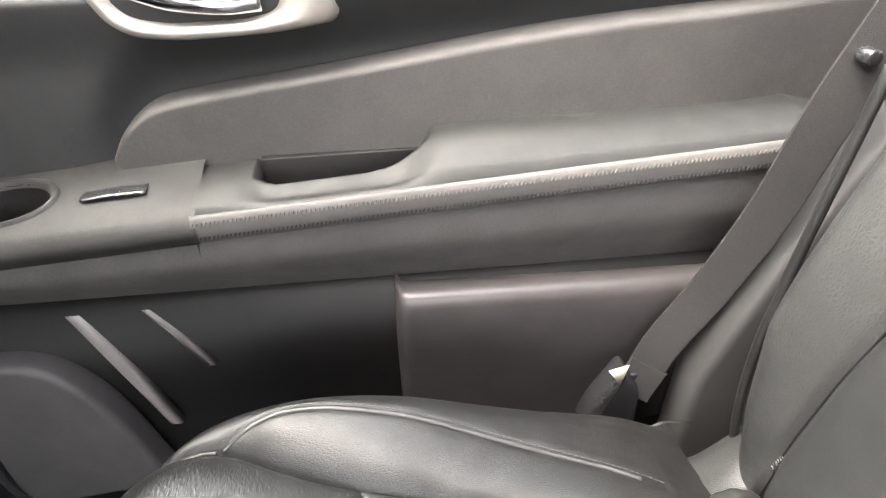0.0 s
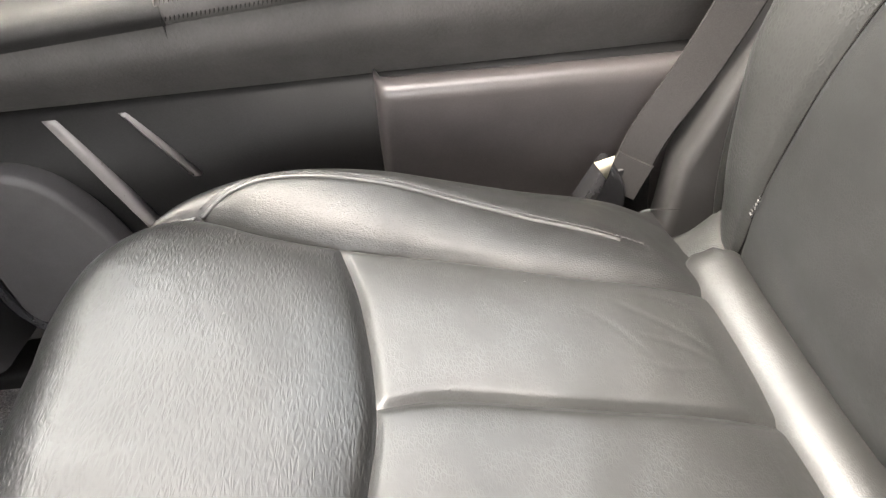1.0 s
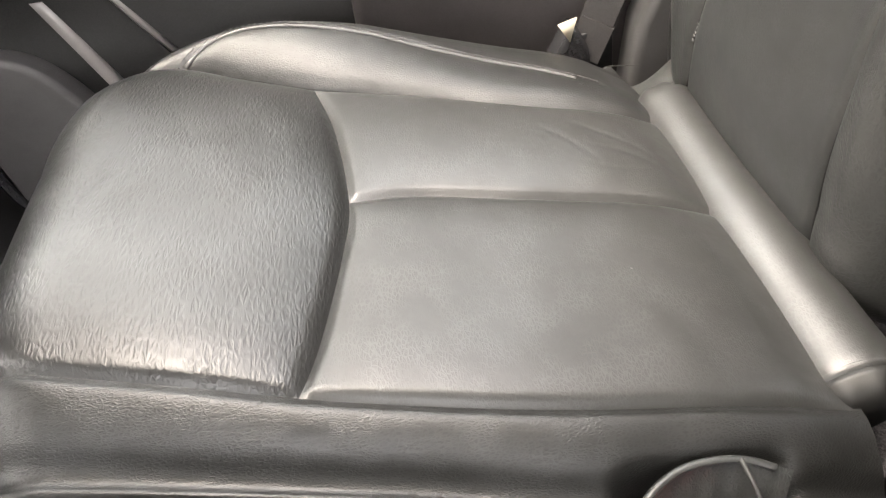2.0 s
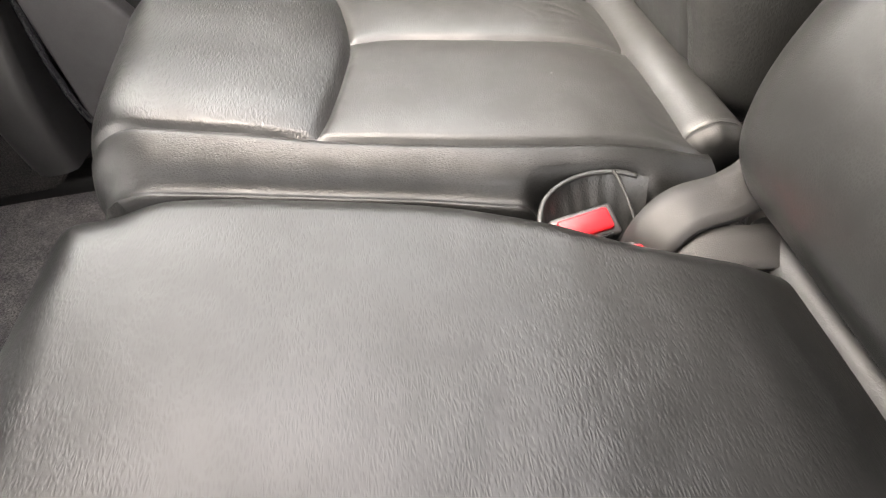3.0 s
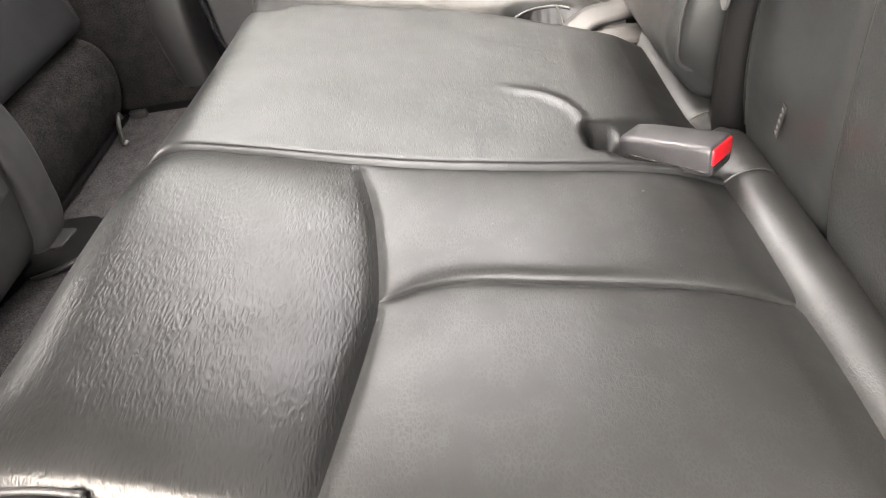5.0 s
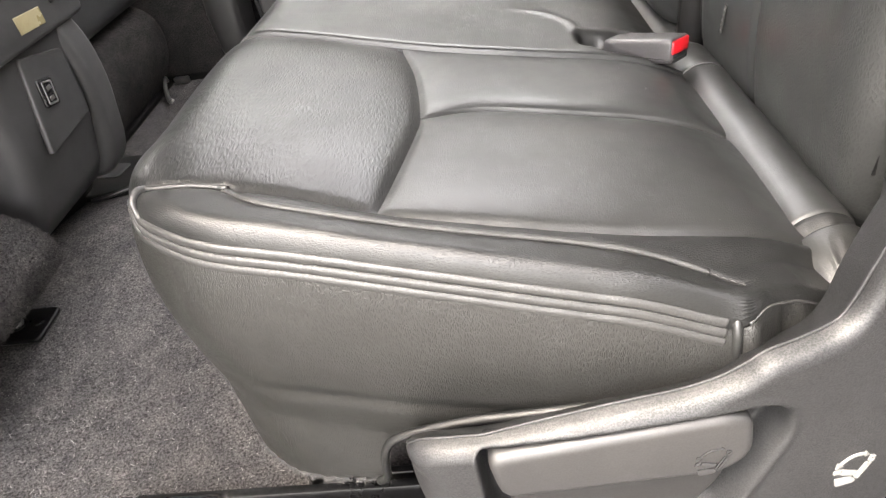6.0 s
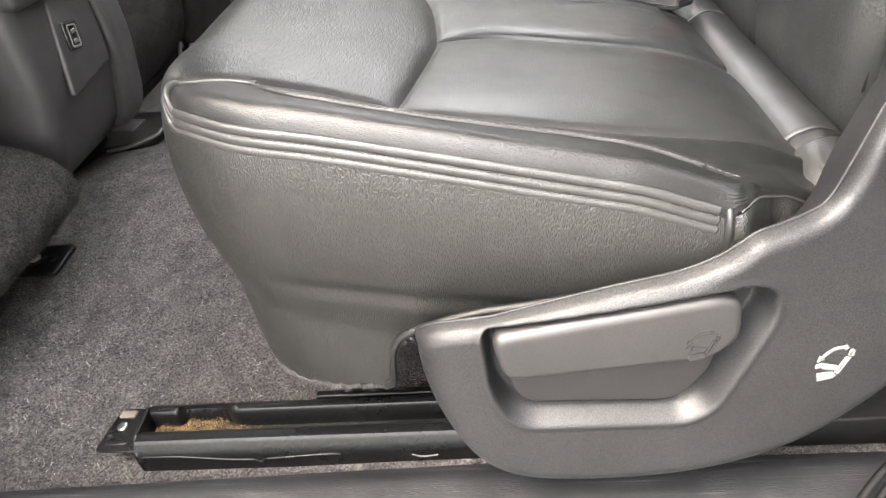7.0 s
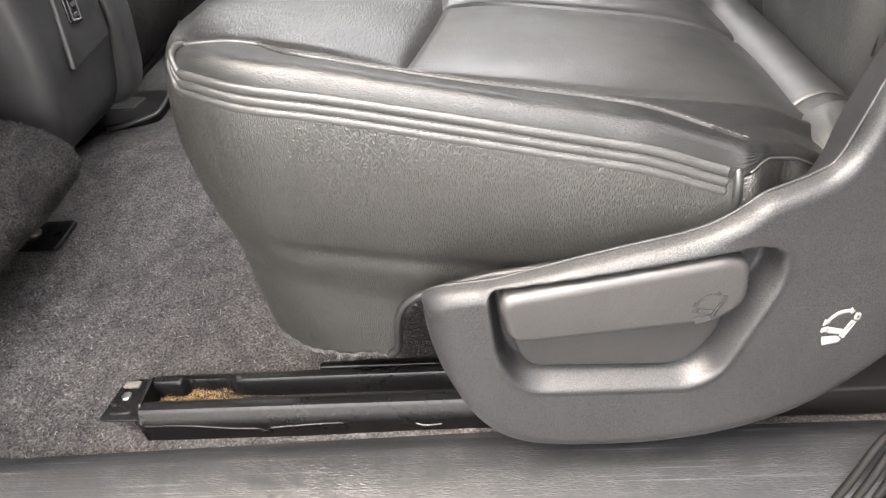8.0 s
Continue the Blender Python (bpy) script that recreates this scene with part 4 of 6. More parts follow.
cup = ease((X - 0.125) / 0.010) * ease((0.326 - X) / 0.050) * ease((Yq - 1.460 - 0.020 * np.clip((X - 0.25) / 0.07, 0, 1) ** 2 - 0.012 * np.clip((0.15 - X) / 0.03, 0, 1) ** 2) / 0.007) * ease((1.516 - Yq) / 0.006)
Z -= 0.105 * cup + 0.010 * ease((X - 0.105) / 0.05) * ease((0.332 - X) / 0.06) * ease((Yq - 1.424) / 0.02) * ease((1.475 - Yq) / 0.03)
Z = np.where(X > 0.74, Z - 0.8 * (X - 0.74) ** 1.0 * 0.4, Z)
P = np.stack([X, np.repeat(yy[None], n, 0), Z], -1)
under = P[:, ::-1].copy()
under[..., 2] = np.minimum(P[:, ::-1, 2] - 0.004, (Zr - 0.02)[:, None])
# faces inside the pull cup are near black: its shade put into the colour
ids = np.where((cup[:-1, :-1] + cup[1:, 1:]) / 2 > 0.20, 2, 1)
pieces = split(P, ids, {1: "armrest", 2: "cup_shaded_inside"})
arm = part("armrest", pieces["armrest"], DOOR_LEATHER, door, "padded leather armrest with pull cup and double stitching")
part("cup_shaded_inside", pieces["cup_shaded_inside"], DOOR_LOWER, arm)
part("armrest_base", sheet(np.concatenate([P[:, ::-1][:, -1:], under], 1)), DOOR_LEATHER, arm)
part("armrest_end", sheet(np.stack([P[0], np.minimum(P[0], P[0] - (0, 0, 0.03))], 0)), DOOR_LEATHER, arm)
for dz, thread in ((0.0100, PALE_THREAD), (-0.0075, DARK_THREAD)):
    # short upright stitches in a row, as one mesh
    verts, faces = [], []
    for x in np.arange(0.064, 0.695, 0.0046):
        z, k = 0.5615 + dz + 0.062 * (x - 0.06), len(verts)
        for f, w in ((-1.0, 0.5), (0.0, 1.0), (1.0, 0.5)):
            verts += [(x - 0.0011 * w + 0.0008 * f, 1.4172, z + 0.0024 * f), (x + 0.0008 * f, 1.4160 - 0.0008 * w, z + 0.0024 * f), (x + 0.0011 * w + 0.0008 * f, 1.4172, z + 0.0024 * f)]
        faces += [(k + q + a, k + q + a + 1, k + q + a + 4, k + q + a + 3) for q in (0, 3) for a in (0, 1)]
    tagged(part("stitching", mesh_of(verts, faces), thread, door), "", "", "", "stuff")
part("stitch_band", sweep([(x, 1.4235, 0.5625 + 0.062 * (x - 0.06)) for x in (0.062, 0.25, 0.45, 0.60, 0.73)], ring(0.0062, 0.0165, 20), n=60), DOOR_SUEDE, door)
# black plate added at the pull cup's back for its shade
part("cup_shaded_back", box((0.129, 1.4985, 0.47), (0.314, 1.5115, 0.604), 0.002), DOOR_LOWER, door)
# switch panel ahead of the armrest
sec = curve([(1.42, 0.546), (1.416, 0.560), (1.422, 0.574), (1.44, 0.584), (1.50, 0.602), (1.54, 0.606)], 110)
X, _ = np.meshgrid(np.linspace(-0.285, 0.066, 200), np.arange(110), indexing="ij")
Y = np.repeat(sec[None, :, 0], 200, 0)
Z = np.repeat(sec[None, :, 1], 200, 0) + 0.065 * (X - 0.06)
well = np.hypot((X + 0.150) / 0.050, (Y - 1.478) / 0.030)
Z -= 0.050 * ease((1 - well) / 0.14) * (Z > 0.56)
# the holder's well is split off in near black to deepen its shade
pieces = split(np.stack([X, Y, Z], -1), np.where(well[:-1, :-1] < 0.97, 2, 1), {1: "switch_panel", 2: "cup_shaded_well"})
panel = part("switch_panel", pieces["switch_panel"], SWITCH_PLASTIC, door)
part("cup_shaded_well", pieces["cup_shaded_well"], DOOR_LOWER, panel)

# door: handle, switch, cup holder, ribs, speaker
def ring_plate(outer, inner, axis, lo, hi):
    """A frame between two outlines with the same number of points, with a raised round lip."""
    o, i = np.array(outer), np.array(inner)
    k = "xyz".index(axis)
    rows = []
    for f, hgt in ((0.0, lo), (0.0, lo + 0.5 * (hi - lo)), (0.25, hi), (0.7, hi), (1.0, lo + 0.4 * (hi - lo)), (1.0, lo)):
        p = o * (1 - f) + i * f
        q = np.zeros((len(p), 3))
        q[:, [a for a in range(3) if a != k]] = p
        q[:, k] = hgt
        rows.append(q)
    return sheet(np.array(rows), True)


bez_o = round_outline([(-0.025, 0.80), (0.005, 0.742), (0.06, 0.732), (0.17, 0.735), (0.235, 0.744), (0.240, 0.800)], [0.02, 0.03, 0.03, 0.03, 0.012, 0.02], 8)
bez_i = round_outline([(0.005, 0.80), (0.020, 0.762), (0.06, 0.752), (0.14, 0.752), (0.168, 0.760), (0.170, 0.800)], [0.02, 0.02, 0.02, 0.02, 0.02, 0.02], 8)
bezel = part("handle_bezel", ring_plate(bez_o, bez_i, "y", 1.540, 1.512), SATIN, door, "satin champagne handle surround")
part("handle_bowl", slab(bez_i, "y", 1.538, 1.56, 0.003), GLOSS, bezel)
part("door_handle", sweep([(0.03, 1.522, 0.785), (0.07, 1.516, 0.774), (0.12, 1.514, 0.768), (0.158, 1.520, 0.768)], ring(0.006, 0.010, 12), n=30), CHROME, bezel, "chrome inner door handle")
# cup holder ring and lock switch on the switch panel
def zp(x, y):
    return 0.065 * (x - 0.06) + np.interp(y, [1.422, 1.44, 1.50, 1.54], [0.574, 0.584, 0.602, 0.606])
a = np.linspace(0, 2 * np.pi, 40, endpoint=False)
rows = []
for r, dz in ((1.0, 0.0005), (0.97, 0.004), (0.90, 0.0045), (0.85, 0.0015), (0.80, -0.004)):
    xx, yy = -0.150 + 0.060 * r * np.cos(a), 1.478 + 0.036 * r * np.sin(a)
    rows.append(np.stack([xx, yy, zp(xx, yy) + dz], 1))
part("cup_holder", sheet(np.array(rows), True), SWITCH_PLASTIC, door)
switch = part("window_switch", sweep([(-0.062, 1.472, zp(-0.062, 1.472) + 0.001), (-0.03, 1.472, zp(-0.03, 1.472) + 0.002), (0.008, 1.472, zp(0.008, 1.472) + 0.001)], ring(0.012, 0.003, 12), n=20), GLOSS, door)
part("switch_lever", box((-0.022, 1.464, zp(-0.015, 1.466) + 0.001), (-0.001, 1.474, zp(-0.015, 1.466) + 0.006), 0.002), STEEL, switch)
# bars standing for glints on slanting recess edges, and speaker bulge below the armrest
for x0, z0, x1, z1, w in ((-0.118, 0.440, -0.054, 0.235, 0.012), (-0.033, 0.440, 0.020, 0.338, 0.0075)):
    part("glint_bar", slab([(x0 - w, z0), (x0 + w * 0.6, z0), (x1 + w, z1), (x1 - w * 0.4, z1)], "y", 1.449, 1.470, 0.007, 4), RIB_GLINT, door)
part("speaker_cover", slab(round_outline([(-0.283, 0.12), (-0.283, 0.392), (-0.165, 0.386), (-0.112, 0.30), (-0.070, 0.14)], [0.05, 0.02, 0.06, 0.08, 0.03], 8), "y", 1.424, 1.47, 0.010, 4), SPEAKER, door)
part("door_seal", sweep([(-0.27, 1.435, 0.60), (-0.285, 1.43, 0.40), (-0.293, 1.425, 0.24), (-0.275, 1.425, 0.14), (-0.20, 1.425, 0.09), (0.0, 1.425, 0.075), (0.5, 1.425, 0.075)], ring(0.007, 0.007, 10), n=90), GLOSS, door)
structure("window_1", sheet(np.array([[(x, 1.562 + s, 0.82), (x, 1.375 + s, 1.31)] for s in (0.0, 0.005) for x in (-0.60, 0.97)][0:2] + [[(x, 1.567, 0.82), (x, 1.380, 1.31)] for x in (0.97, -0.60)]), False), material("window_glass", (0.96, 0.985, 0.955), 0.0), "")
g = bpy.data.materials["window_glass"]
bsdf(g)["Transmission Weight"].default_value = 1.0
bsdf(g)["IOR"].default_value = 1.1
bpy.data.objects["window_1"].visible_shadow = False

# pillar trim ahead of the door and lower trims of the far side
cols_p = []
for z, xa, xb, yb in ((0.07, -0.408, -0.316, 1.388), (0.08, -0.410, -0.318, 1.385), (0.20, -0.418, -0.312, 1.382), (0.30, -0.405, -0.300, 1.39), (0.42, -0.385, -0.280, 1.41), (0.65, -0.36, -0.26, 1.45), (0.95, -0.40, -0.28, 1.50)):
    xa, xb = xa - 0.022, xb - 0.022
    cols_p.append([(xa - 0.02, yb + 0.10, z), (xa, yb + 0.035, z), (xa + 0.015, yb + 0.008, z), (xa + 0.04, yb, z), (xb - 0.02, yb + 0.002, z), (xb - 0.004, yb + 0.012, z), (xb, yb + 0.04, z), (xb + 0.01, yb + 0.10, z)])
C = np.array(cols_p)
C = np.stack([curve(C[:, j], 40) for j in range(C.shape[1])], 1)
C = np.stack([curve(C[i], 30) for i in range(len(C))], 0)
structure("trim_pillar", sheet(C), PLASTIC_SOFT, "dark moulded pillar trim at the far door")
structure("trim_sill_far", box((-0.72, 1.42, -0.01), (0.70, 1.50, 0.03), 0.008, 3), DOOR_LOWER, "")
structure("trim_front_far", box((-0.74, 1.42, 0.0), (-0.40, 1.52, 0.80), 0.02, 3), CARPET_SHADED, "")

# wheel-arch trim behind the belt, wedge beside the roll
structure("trim_arch", slab([(0.60, 0.02), (0.618, 0.26), (0.622, 0.34), (0.655, 0.43), (0.692, 0.52), (0.75, 0.65), (0.80, 0.80), (1.0, 0.80), (1.0, 0.02)], "y", 1.345, 1.405, 0.014, 4), PLASTIC_GREY, "moulded grey wheel-arch trim beside the rear seat")
wed = [[(0.545, 1.185, 0.330), (0.60, 1.190, 0.338), (0.640, 1.195, 0.345)], [(0.542, 1.222, 0.324), (0.60, 1.228, 0.332), (0.645, 1.235, 0.372)],
       [(0.540, 1.258, 0.308), (0.60, 1.265, 0.312), (0.650, 1.272, 0.35)], [(0.540, 1.290, 0.26), (0.60, 1.295, 0.262), (0.65, 1.30, 0.29)]]
W = np.array(wed)
W = np.stack([curve(W[:, j], 24) for j in range(3)], 1)
W = np.stack([curve(W[i], 24) for i in range(24)], 0)
part("corner_gusset", sheet(W), LEATHER_BACK, far_seat)
part("side_piping", sweep([(0.634, 1.268, 0.33), (0.628, 1.268, 0.37), (0.624, 1.268, 0.43), (0.625, 1.268, 0.49), (0.630, 1.268, 0.535), (0.634, 1.268, 0.58), (0.655, 1.268, 0.75)], ring(0.0045, 0.006, 8), up=(0, 1, 0), n=50), LEATHER, far_seat)
part("side_piping", sweep([(float(NB[0].flat[np.argmin((NB[1] - y) ** 2 + (NB[2] - z) ** 2)]) - 0.001, y, z) for y, z in ((0.4205, 0.36), (0.4205, 0.42), (0.419, 0.52), (0.416, 0.62), (0.41, 0.75))], ring(0.0028, 0.0028, 8), up=(0, 1, 0), n=50), LEATHER, near_seat)

# ---- far seat belt ----
belt = thing("seat_belt", "charcoal woven seat belt anchored beside the rear seat", "seat belt")
def strap(points, faces_dir, width, thick, n, mat, parent, name):
    """A flat band along points; faces_dir: the way its flat side looks."""
    c = curve(points, n)
    t = np.gradient(c, axis=0)
    t /= np.linalg.norm(t, axis=1)[:, None]
    f = np.broadcast_to(np.array(faces_dir, float), c.shape) if np.ndim(faces_dir) == 1 else curve(faces_dir, n)
    s = np.cross(t, f)
    s /= np.linalg.norm(s, axis=1)[:, None]
    f = np.cross(s, t)
    sec = [(-0.5, -0.5), (-0.47, 0.5), (-0.25, 0.62), (0, 0.66), (0.25, 0.62), (0.47, 0.5), (0.5, -0.5), (0, -0.5)]
    P = np.stack([c + s * width * a + f * thick * b for a, b in sec], 1)
    return part(name, sheet(P, True, True, mat != WEBBING), mat, parent)
strap([(0.571, 1.388, 0.300), (0.592, 1.386, 0.37), (0.632, 1.380, 0.455), (0.668, 1.370, 0.560), (0.695, 1.362, 0.675), (0.732, 1.355, 0.79), (0.775, 1.36, 0.91)], (-0.30, -0.80, 0.45), 0.047, 0.0022, 60, WEBBING, belt, "webbing")
strap([(0.564, 1.3865, 0.285), (0.573, 1.386, 0.312), (0.581, 1.385, 0.335)], (-0.30, -0.80, 0.45), 0.0480, 0.0045, 12, WEBBING, belt, "sewn_end")
part("anchor_plate", slab(round_outline([(0.545, 0.235), (0.545, 0.315), (0.602, 0.330), (0.612, 0.235)], 0.012), "y", 1.386, 1.394, 0.003), RAIL, belt)
part("anchor_cover", slab(round_outline([(0.490, 0.20), (0.505, 0.27), (0.545, 0.345), (0.572, 0.30), (0.572, 0.20)], 0.018), "y", 1.372, 1.41, 0.008, 3), GLOSS, belt)
part("care_tag", slab([(0.523, 0.345), (0.548, 0.352), (0.541, 0.318)], "y", 1.372, 1.3735, 0.0), TAGCLOTH, belt, "small cream care tag")
part("stop_button", slab([(0.703 + 0.008 * math.cos(k * 0.5236), 0.729 + 0.008 * math.sin(k * 0.5236)) for k in range(12)], "y", 1.343, 1.362, 0.002), GLOSS, belt)

# ---- near buckle, red end ----
def buckle(m, length, width, thick, name, label):
    """Buckle: tapered moulded body, seam line, red push button with its slot."""
    b = thing(name, label, "belt buckle", "belt buckles")
    sections = []
    for f, w, t in ((0.0, 0.84, 0.72), (0.02, 0.93, 0.84), (0.2, 0.98, 0.94), (0.7, 1.0, 1.0), (0.97, 1.0, 1.0), (1.0, 0.96, 0.94)):
        o = round_outline([(-w * width / 2, -t * thick / 2), (w * width / 2, -t * thick / 2), (w * width / 2, t * thick / 2), (-w * width / 2, t * thick / 2)], 0.006, 5)
        sections.append([(f * length, p[0], p[1] - 0.1 * thick * (1 - f)) for p in o])
    body = part("body", sheet(np.array(sections), True, True), BUCKLE, b)
    body.data.transform(m)
    bt = part("button", box((length - 0.004, -width * 0.43, -thick * 0.12), (length + 0.0025, width * 0.43, thick * 0.43), 0.002, 2, m), RED, b, "red release button")
    part("slot", box((length - 0.004, -width * 0.36, -thick * 0.40), (length + 0.001, width * 0.36, -thick * 0.16), 0.001, 1, m), GLOSS, bt)
    part("seam_groove", sweep([tuple(m @ Vector((0.01, -width / 2 - 0.0002, -0.2 * thick))), tuple(m @ Vector((length * 0.5, -width / 2 - 0.0004, -0.26 * thick))), tuple(m @ Vector((length, -width / 2 - 0.0002, -0.3 * thick)))], ring(0.0006, 0.0006, 6), n=8), GLOSS, b)
    return b
yaw = -45.0
mb = Matrix.Translation((0.490, 0.409, 0.371)) @ Euler((radians(-6), radians(-7), radians(yaw))).to_matrix().to_4x4()
buckle(mb, 0.094, 0.042, 0.029, "belt_buckle", "black plastic belt buckle with red button lying on the bench")
# red buckles standing in the split of the bench
for (x, y, z, rz, tilt) in ((0.441, 0.741, 0.347, 10, 24), (0.462, 0.701, 0.343, -4, 18)):
    m = Matrix.Translation((x, y, z)) @ Euler((radians(tilt), 0, radians(rz))).to_matrix().to_4x4()
    b = thing("belt_buckle", "belt buckle with red button sunk in the bench split", "belt buckle", "belt buckles")
    part("housing", box((-0.029, -0.0155, -0.06), (0.029, 0.0155, 0.0), 0.004, 3, m), BUCKLE, b)
    part("button", box((-0.0235, -0.0095, -0.01), (0.0235, 0.0110, 0.003), 0.003, 3, m), RED, b, "red release button")
    part("slot", box((-0.02, -0.0143, -0.01), (0.02, -0.0123, 0.0006), 0.0004, 1, m), GLOSS, b)
# stitched pouch round them
pouch = thing("buckle_pouch", "stitched black leather pouch holding the belt buckles", "buckle pouch")
pl = curve([(0.402, 0.712, 0.352), (0.401, 0.738, 0.360), (0.412, 0.764, 0.366), (0.440, 0.780, 0.369), (0.475, 0.781, 0.368), (0.505, 0.770, 0.362)], 60)
wall = np.stack([pl + (0, -0.004 * k + 0.001, -0.012 * k) + (pl - (0.45, 0.735, 0.36)) * (-0.05 * k) for k in range(8)], 0)
ripple = 0.0022 * np.sin(np.arange(60) * 1.1)[None, :, None] * np.linspace(0, 1, 8)[:, None, None] * np.array((0.3, -1, 0.2))
part("pouch_wall", sheet(wall + ripple), LEATHER_BACK, pouch)
part("pouch_rim", sweep(pl[::5] - (0, 0, 0.001), ring(0.0026, 0.0022, 8), n=60), LEATHER_PILLOW, pouch)
part("pouch_band", sweep([(0.476, 0.780, 0.369), (0.479, 0.758, 0.362), (0.481, 0.732, 0.348), (0.479, 0.714, 0.332)], ring(0.0016, 0.0014, 8), n=20), DOOR_LEATHER, pouch)

# ---- straps of the centre belt, folded into the gap ----
cbelt = thing("lap_belt", "grey lap belt folded into the gap between the seats", "seat belt")
strap([(0.470, 0.698, 0.318), (0.484, 0.708, 0.352), (0.512, 0.718, 0.369), (0.553, 0.724, 0.371), (0.588, 0.738, 0.376), (0.610, 0.761, 0.395), (0.640, 0.778, 0.420), (0.690, 0.785, 0.440)],
      [(-0.6, -0.3, 0.5), (-0.4, -0.3, 0.8), (0, -0.2, 1), (0, -0.25, 1), (-0.3, -0.4, 0.8), (-0.6, -0.5, 0.4), (-0.8, -0.5, 0.2), (-0.8, -0.5, 0.2)], 0.046, 0.004, 60, STRAP, cbelt, "upper_strap")
strap([(0.476, 0.676, 0.312), (0.492, 0.680, 0.340), (0.520, 0.684, 0.352), (0.566, 0.678, 0.354), (0.600, 0.674, 0.352), (0.64, 0.676, 0.345)],
      [(-0.6, -0.3, 0.5), (-0.3, -0.3, 0.8), (0, -0.2, 1), (0, -0.2, 1), (0, -0.2, 1), (0.2, -0.2, 1)], 0.040, 0.004, 50, STRAP, cbelt, "lower_strap")

# ---- latch tongue hanging in the gap of the backrests ----
tongue = thing("belt_tongue", "grey steel seat belt tongue hanging beside the backrest", "seat belt")
o = round_outline([(-0.0135, -0.036), (0.0135, -0.036), (0.0145, 0.022), (0.028, 0.030), (0.028, 0.046), (-0.028, 0.046), (-0.028, 0.030), (-0.0145, 0.022)], [0.012, 0.012, 0.004, 0.006, 0.004, 0.004, 0.006, 0.004], 5)
i = round_outline([(-0.006, -0.022), (0.006, -0.022), (0.006, -0.01), (0.006, 0.0), (0.006, 0.012), (-0.006, 0.012), (-0.006, 0.0), (-0.006, -0.01)], [0.003] * 8, 5)
tm = Matrix.Translation((0.576, 0.427, 0.513)) @ Euler((radians(0), radians(24), radians(-98))).to_matrix().to_4x4()
rows = [np.array([(p[0], h, p[1]) for p in q]) for q, h in ((o, 0.0015), (o, -0.0015), (i, -0.0015), (i, 0.0015), (o, 0.0015))]
me = sheet(np.array(rows), True, False, False)
me.transform(tm)
part("plate", me, TONGUE, tongue)
part("grip", box((-0.026, -0.006, 0.042), (0.026, 0.006, 0.07), 0.004, 2, tm), PLASTIC, tongue)
strap([(0.592, 0.434, 0.575), (0.612, 0.445, 0.65), (0.64, 0.46, 0.75), (0.68, 0.46, 0.95)], (-0.8, -0.5, 0.2), 0.046, 0.002, 20, WEBBING, tongue, "webbing")

# ---- tags sewn to the backrests: unreadable print as bars ----
def face_x(G, y, z):
    Xg, Yg, Zg = G
    k = np.argmin((Yg - y) ** 2 + (Zg - z) ** 2)
    return float(Xg.flat[k])
def sewn_tag(G, y, z, w, h, lean, dark, label):
    x = face_x(G, y, z) - 0.0015
    m = Matrix.Translation((x, y, z)) @ Euler((radians(lean), 0, 0)).to_matrix().to_4x4()
    t = thing("fabric_tag", label, "tag", "tags")
    part("cloth", box((-0.0006, -w / 2, -h / 2), (0.0006, w / 2, h / 2), 0.0003, 1, m), GLOSS if dark else WEBBING, t)
    for k in range(5):
        part("print_bar", box((-0.0011, -w * 0.28 + 0.1 * w * (k % 2), -h * 0.42 + k * h * 0.18), (-0.0005, w * 0.25, -h * 0.42 + k * h * 0.18 + h * 0.08), 0, 1, m), DUST, t)
sewn_tag(NB, 0.338, 0.414, 0.007, 0.034, 10, False, "small grey fabric tag with white print on the backrest")
sewn_tag(FB, 1.170, 0.423, 0.007, 0.026, 14, True, "small black fabric tag with pale print on the backrest seam")
# entry slot in the near backrest's outer edge
x = face_x(NB, 0.046, 0.395)
part("belt_slot", box((x - 0.0010, 0.0455, 0.385), (x + 0.01, 0.0475, 0.408), 0.0005), DOOR_LOWER, near_seat)
part("outer_trim", sweep([(0.660, 0.030, 0.30), (0.640, 0.028, 0.36), (0.632, 0.026, 0.44), (0.64, 0.022, 0.55), (0.67, 0.02, 0.75)], [(-0.02, -0.012), (-0.006, 0.012), (0.012, 0.014), (0.022, -0.01), (0.0, -0.02)], up=(-1, 0, 0), n=40), PLASTIC_GREY, near_seat)

n, m = 40, 90
u, v = np.meshgrid(np.linspace(0, 1, n), np.linspace(0, 2 * np.pi, m, endpoint=False), indexing="ij")
rr = 0.0305 * np.sqrt(np.maximum(0.03, 1 - 0.93 * u**2.2)) * (1 - 0.12 * np.exp(-(((v - 2.4) / 0.10) ** 2)) * u - 0.07 * np.cos(v * 7 + 0.6 * np.sin(3 * v)) ** 2 * np.clip((u - 0.15) / 0.5, 0, 1))
part("roll_end", sheet(np.stack([0.590 - 0.006 * u + rr * np.cos(v), 0.019 - 0.052 * u, 0.330 - 0.003 * u + rr * np.sin(v)], -1), True, True), LEATHER_PLAIN, near_seat)

# ---- side shield of the near seat ----
def inside(X, Z, poly):
    p, r = np.array(poly), np.zeros(X.shape, bool)
    for (x0, z0), (x1, z1) in zip(p, np.roll(p, -1, 0)):
        c = (z0 > Z) != (z1 > Z)
        r ^= c & (X < (x1 - x0) * (Z - z0) / (z1 - z0 + 1e-12) + x0)
    return r
LOW = curve([(0.224, 0.236), (0.2262, 0.205), (0.236, 0.165), (0.260, 0.116), (0.294, 0.086), (0.34, 0.073), (0.42, 0.072), (0.50, 0.084), (0.57, 0.103), (0.63, 0.134), (0.70, 0.185), (0.76, 0.25), (0.80, 0.28)], 200)
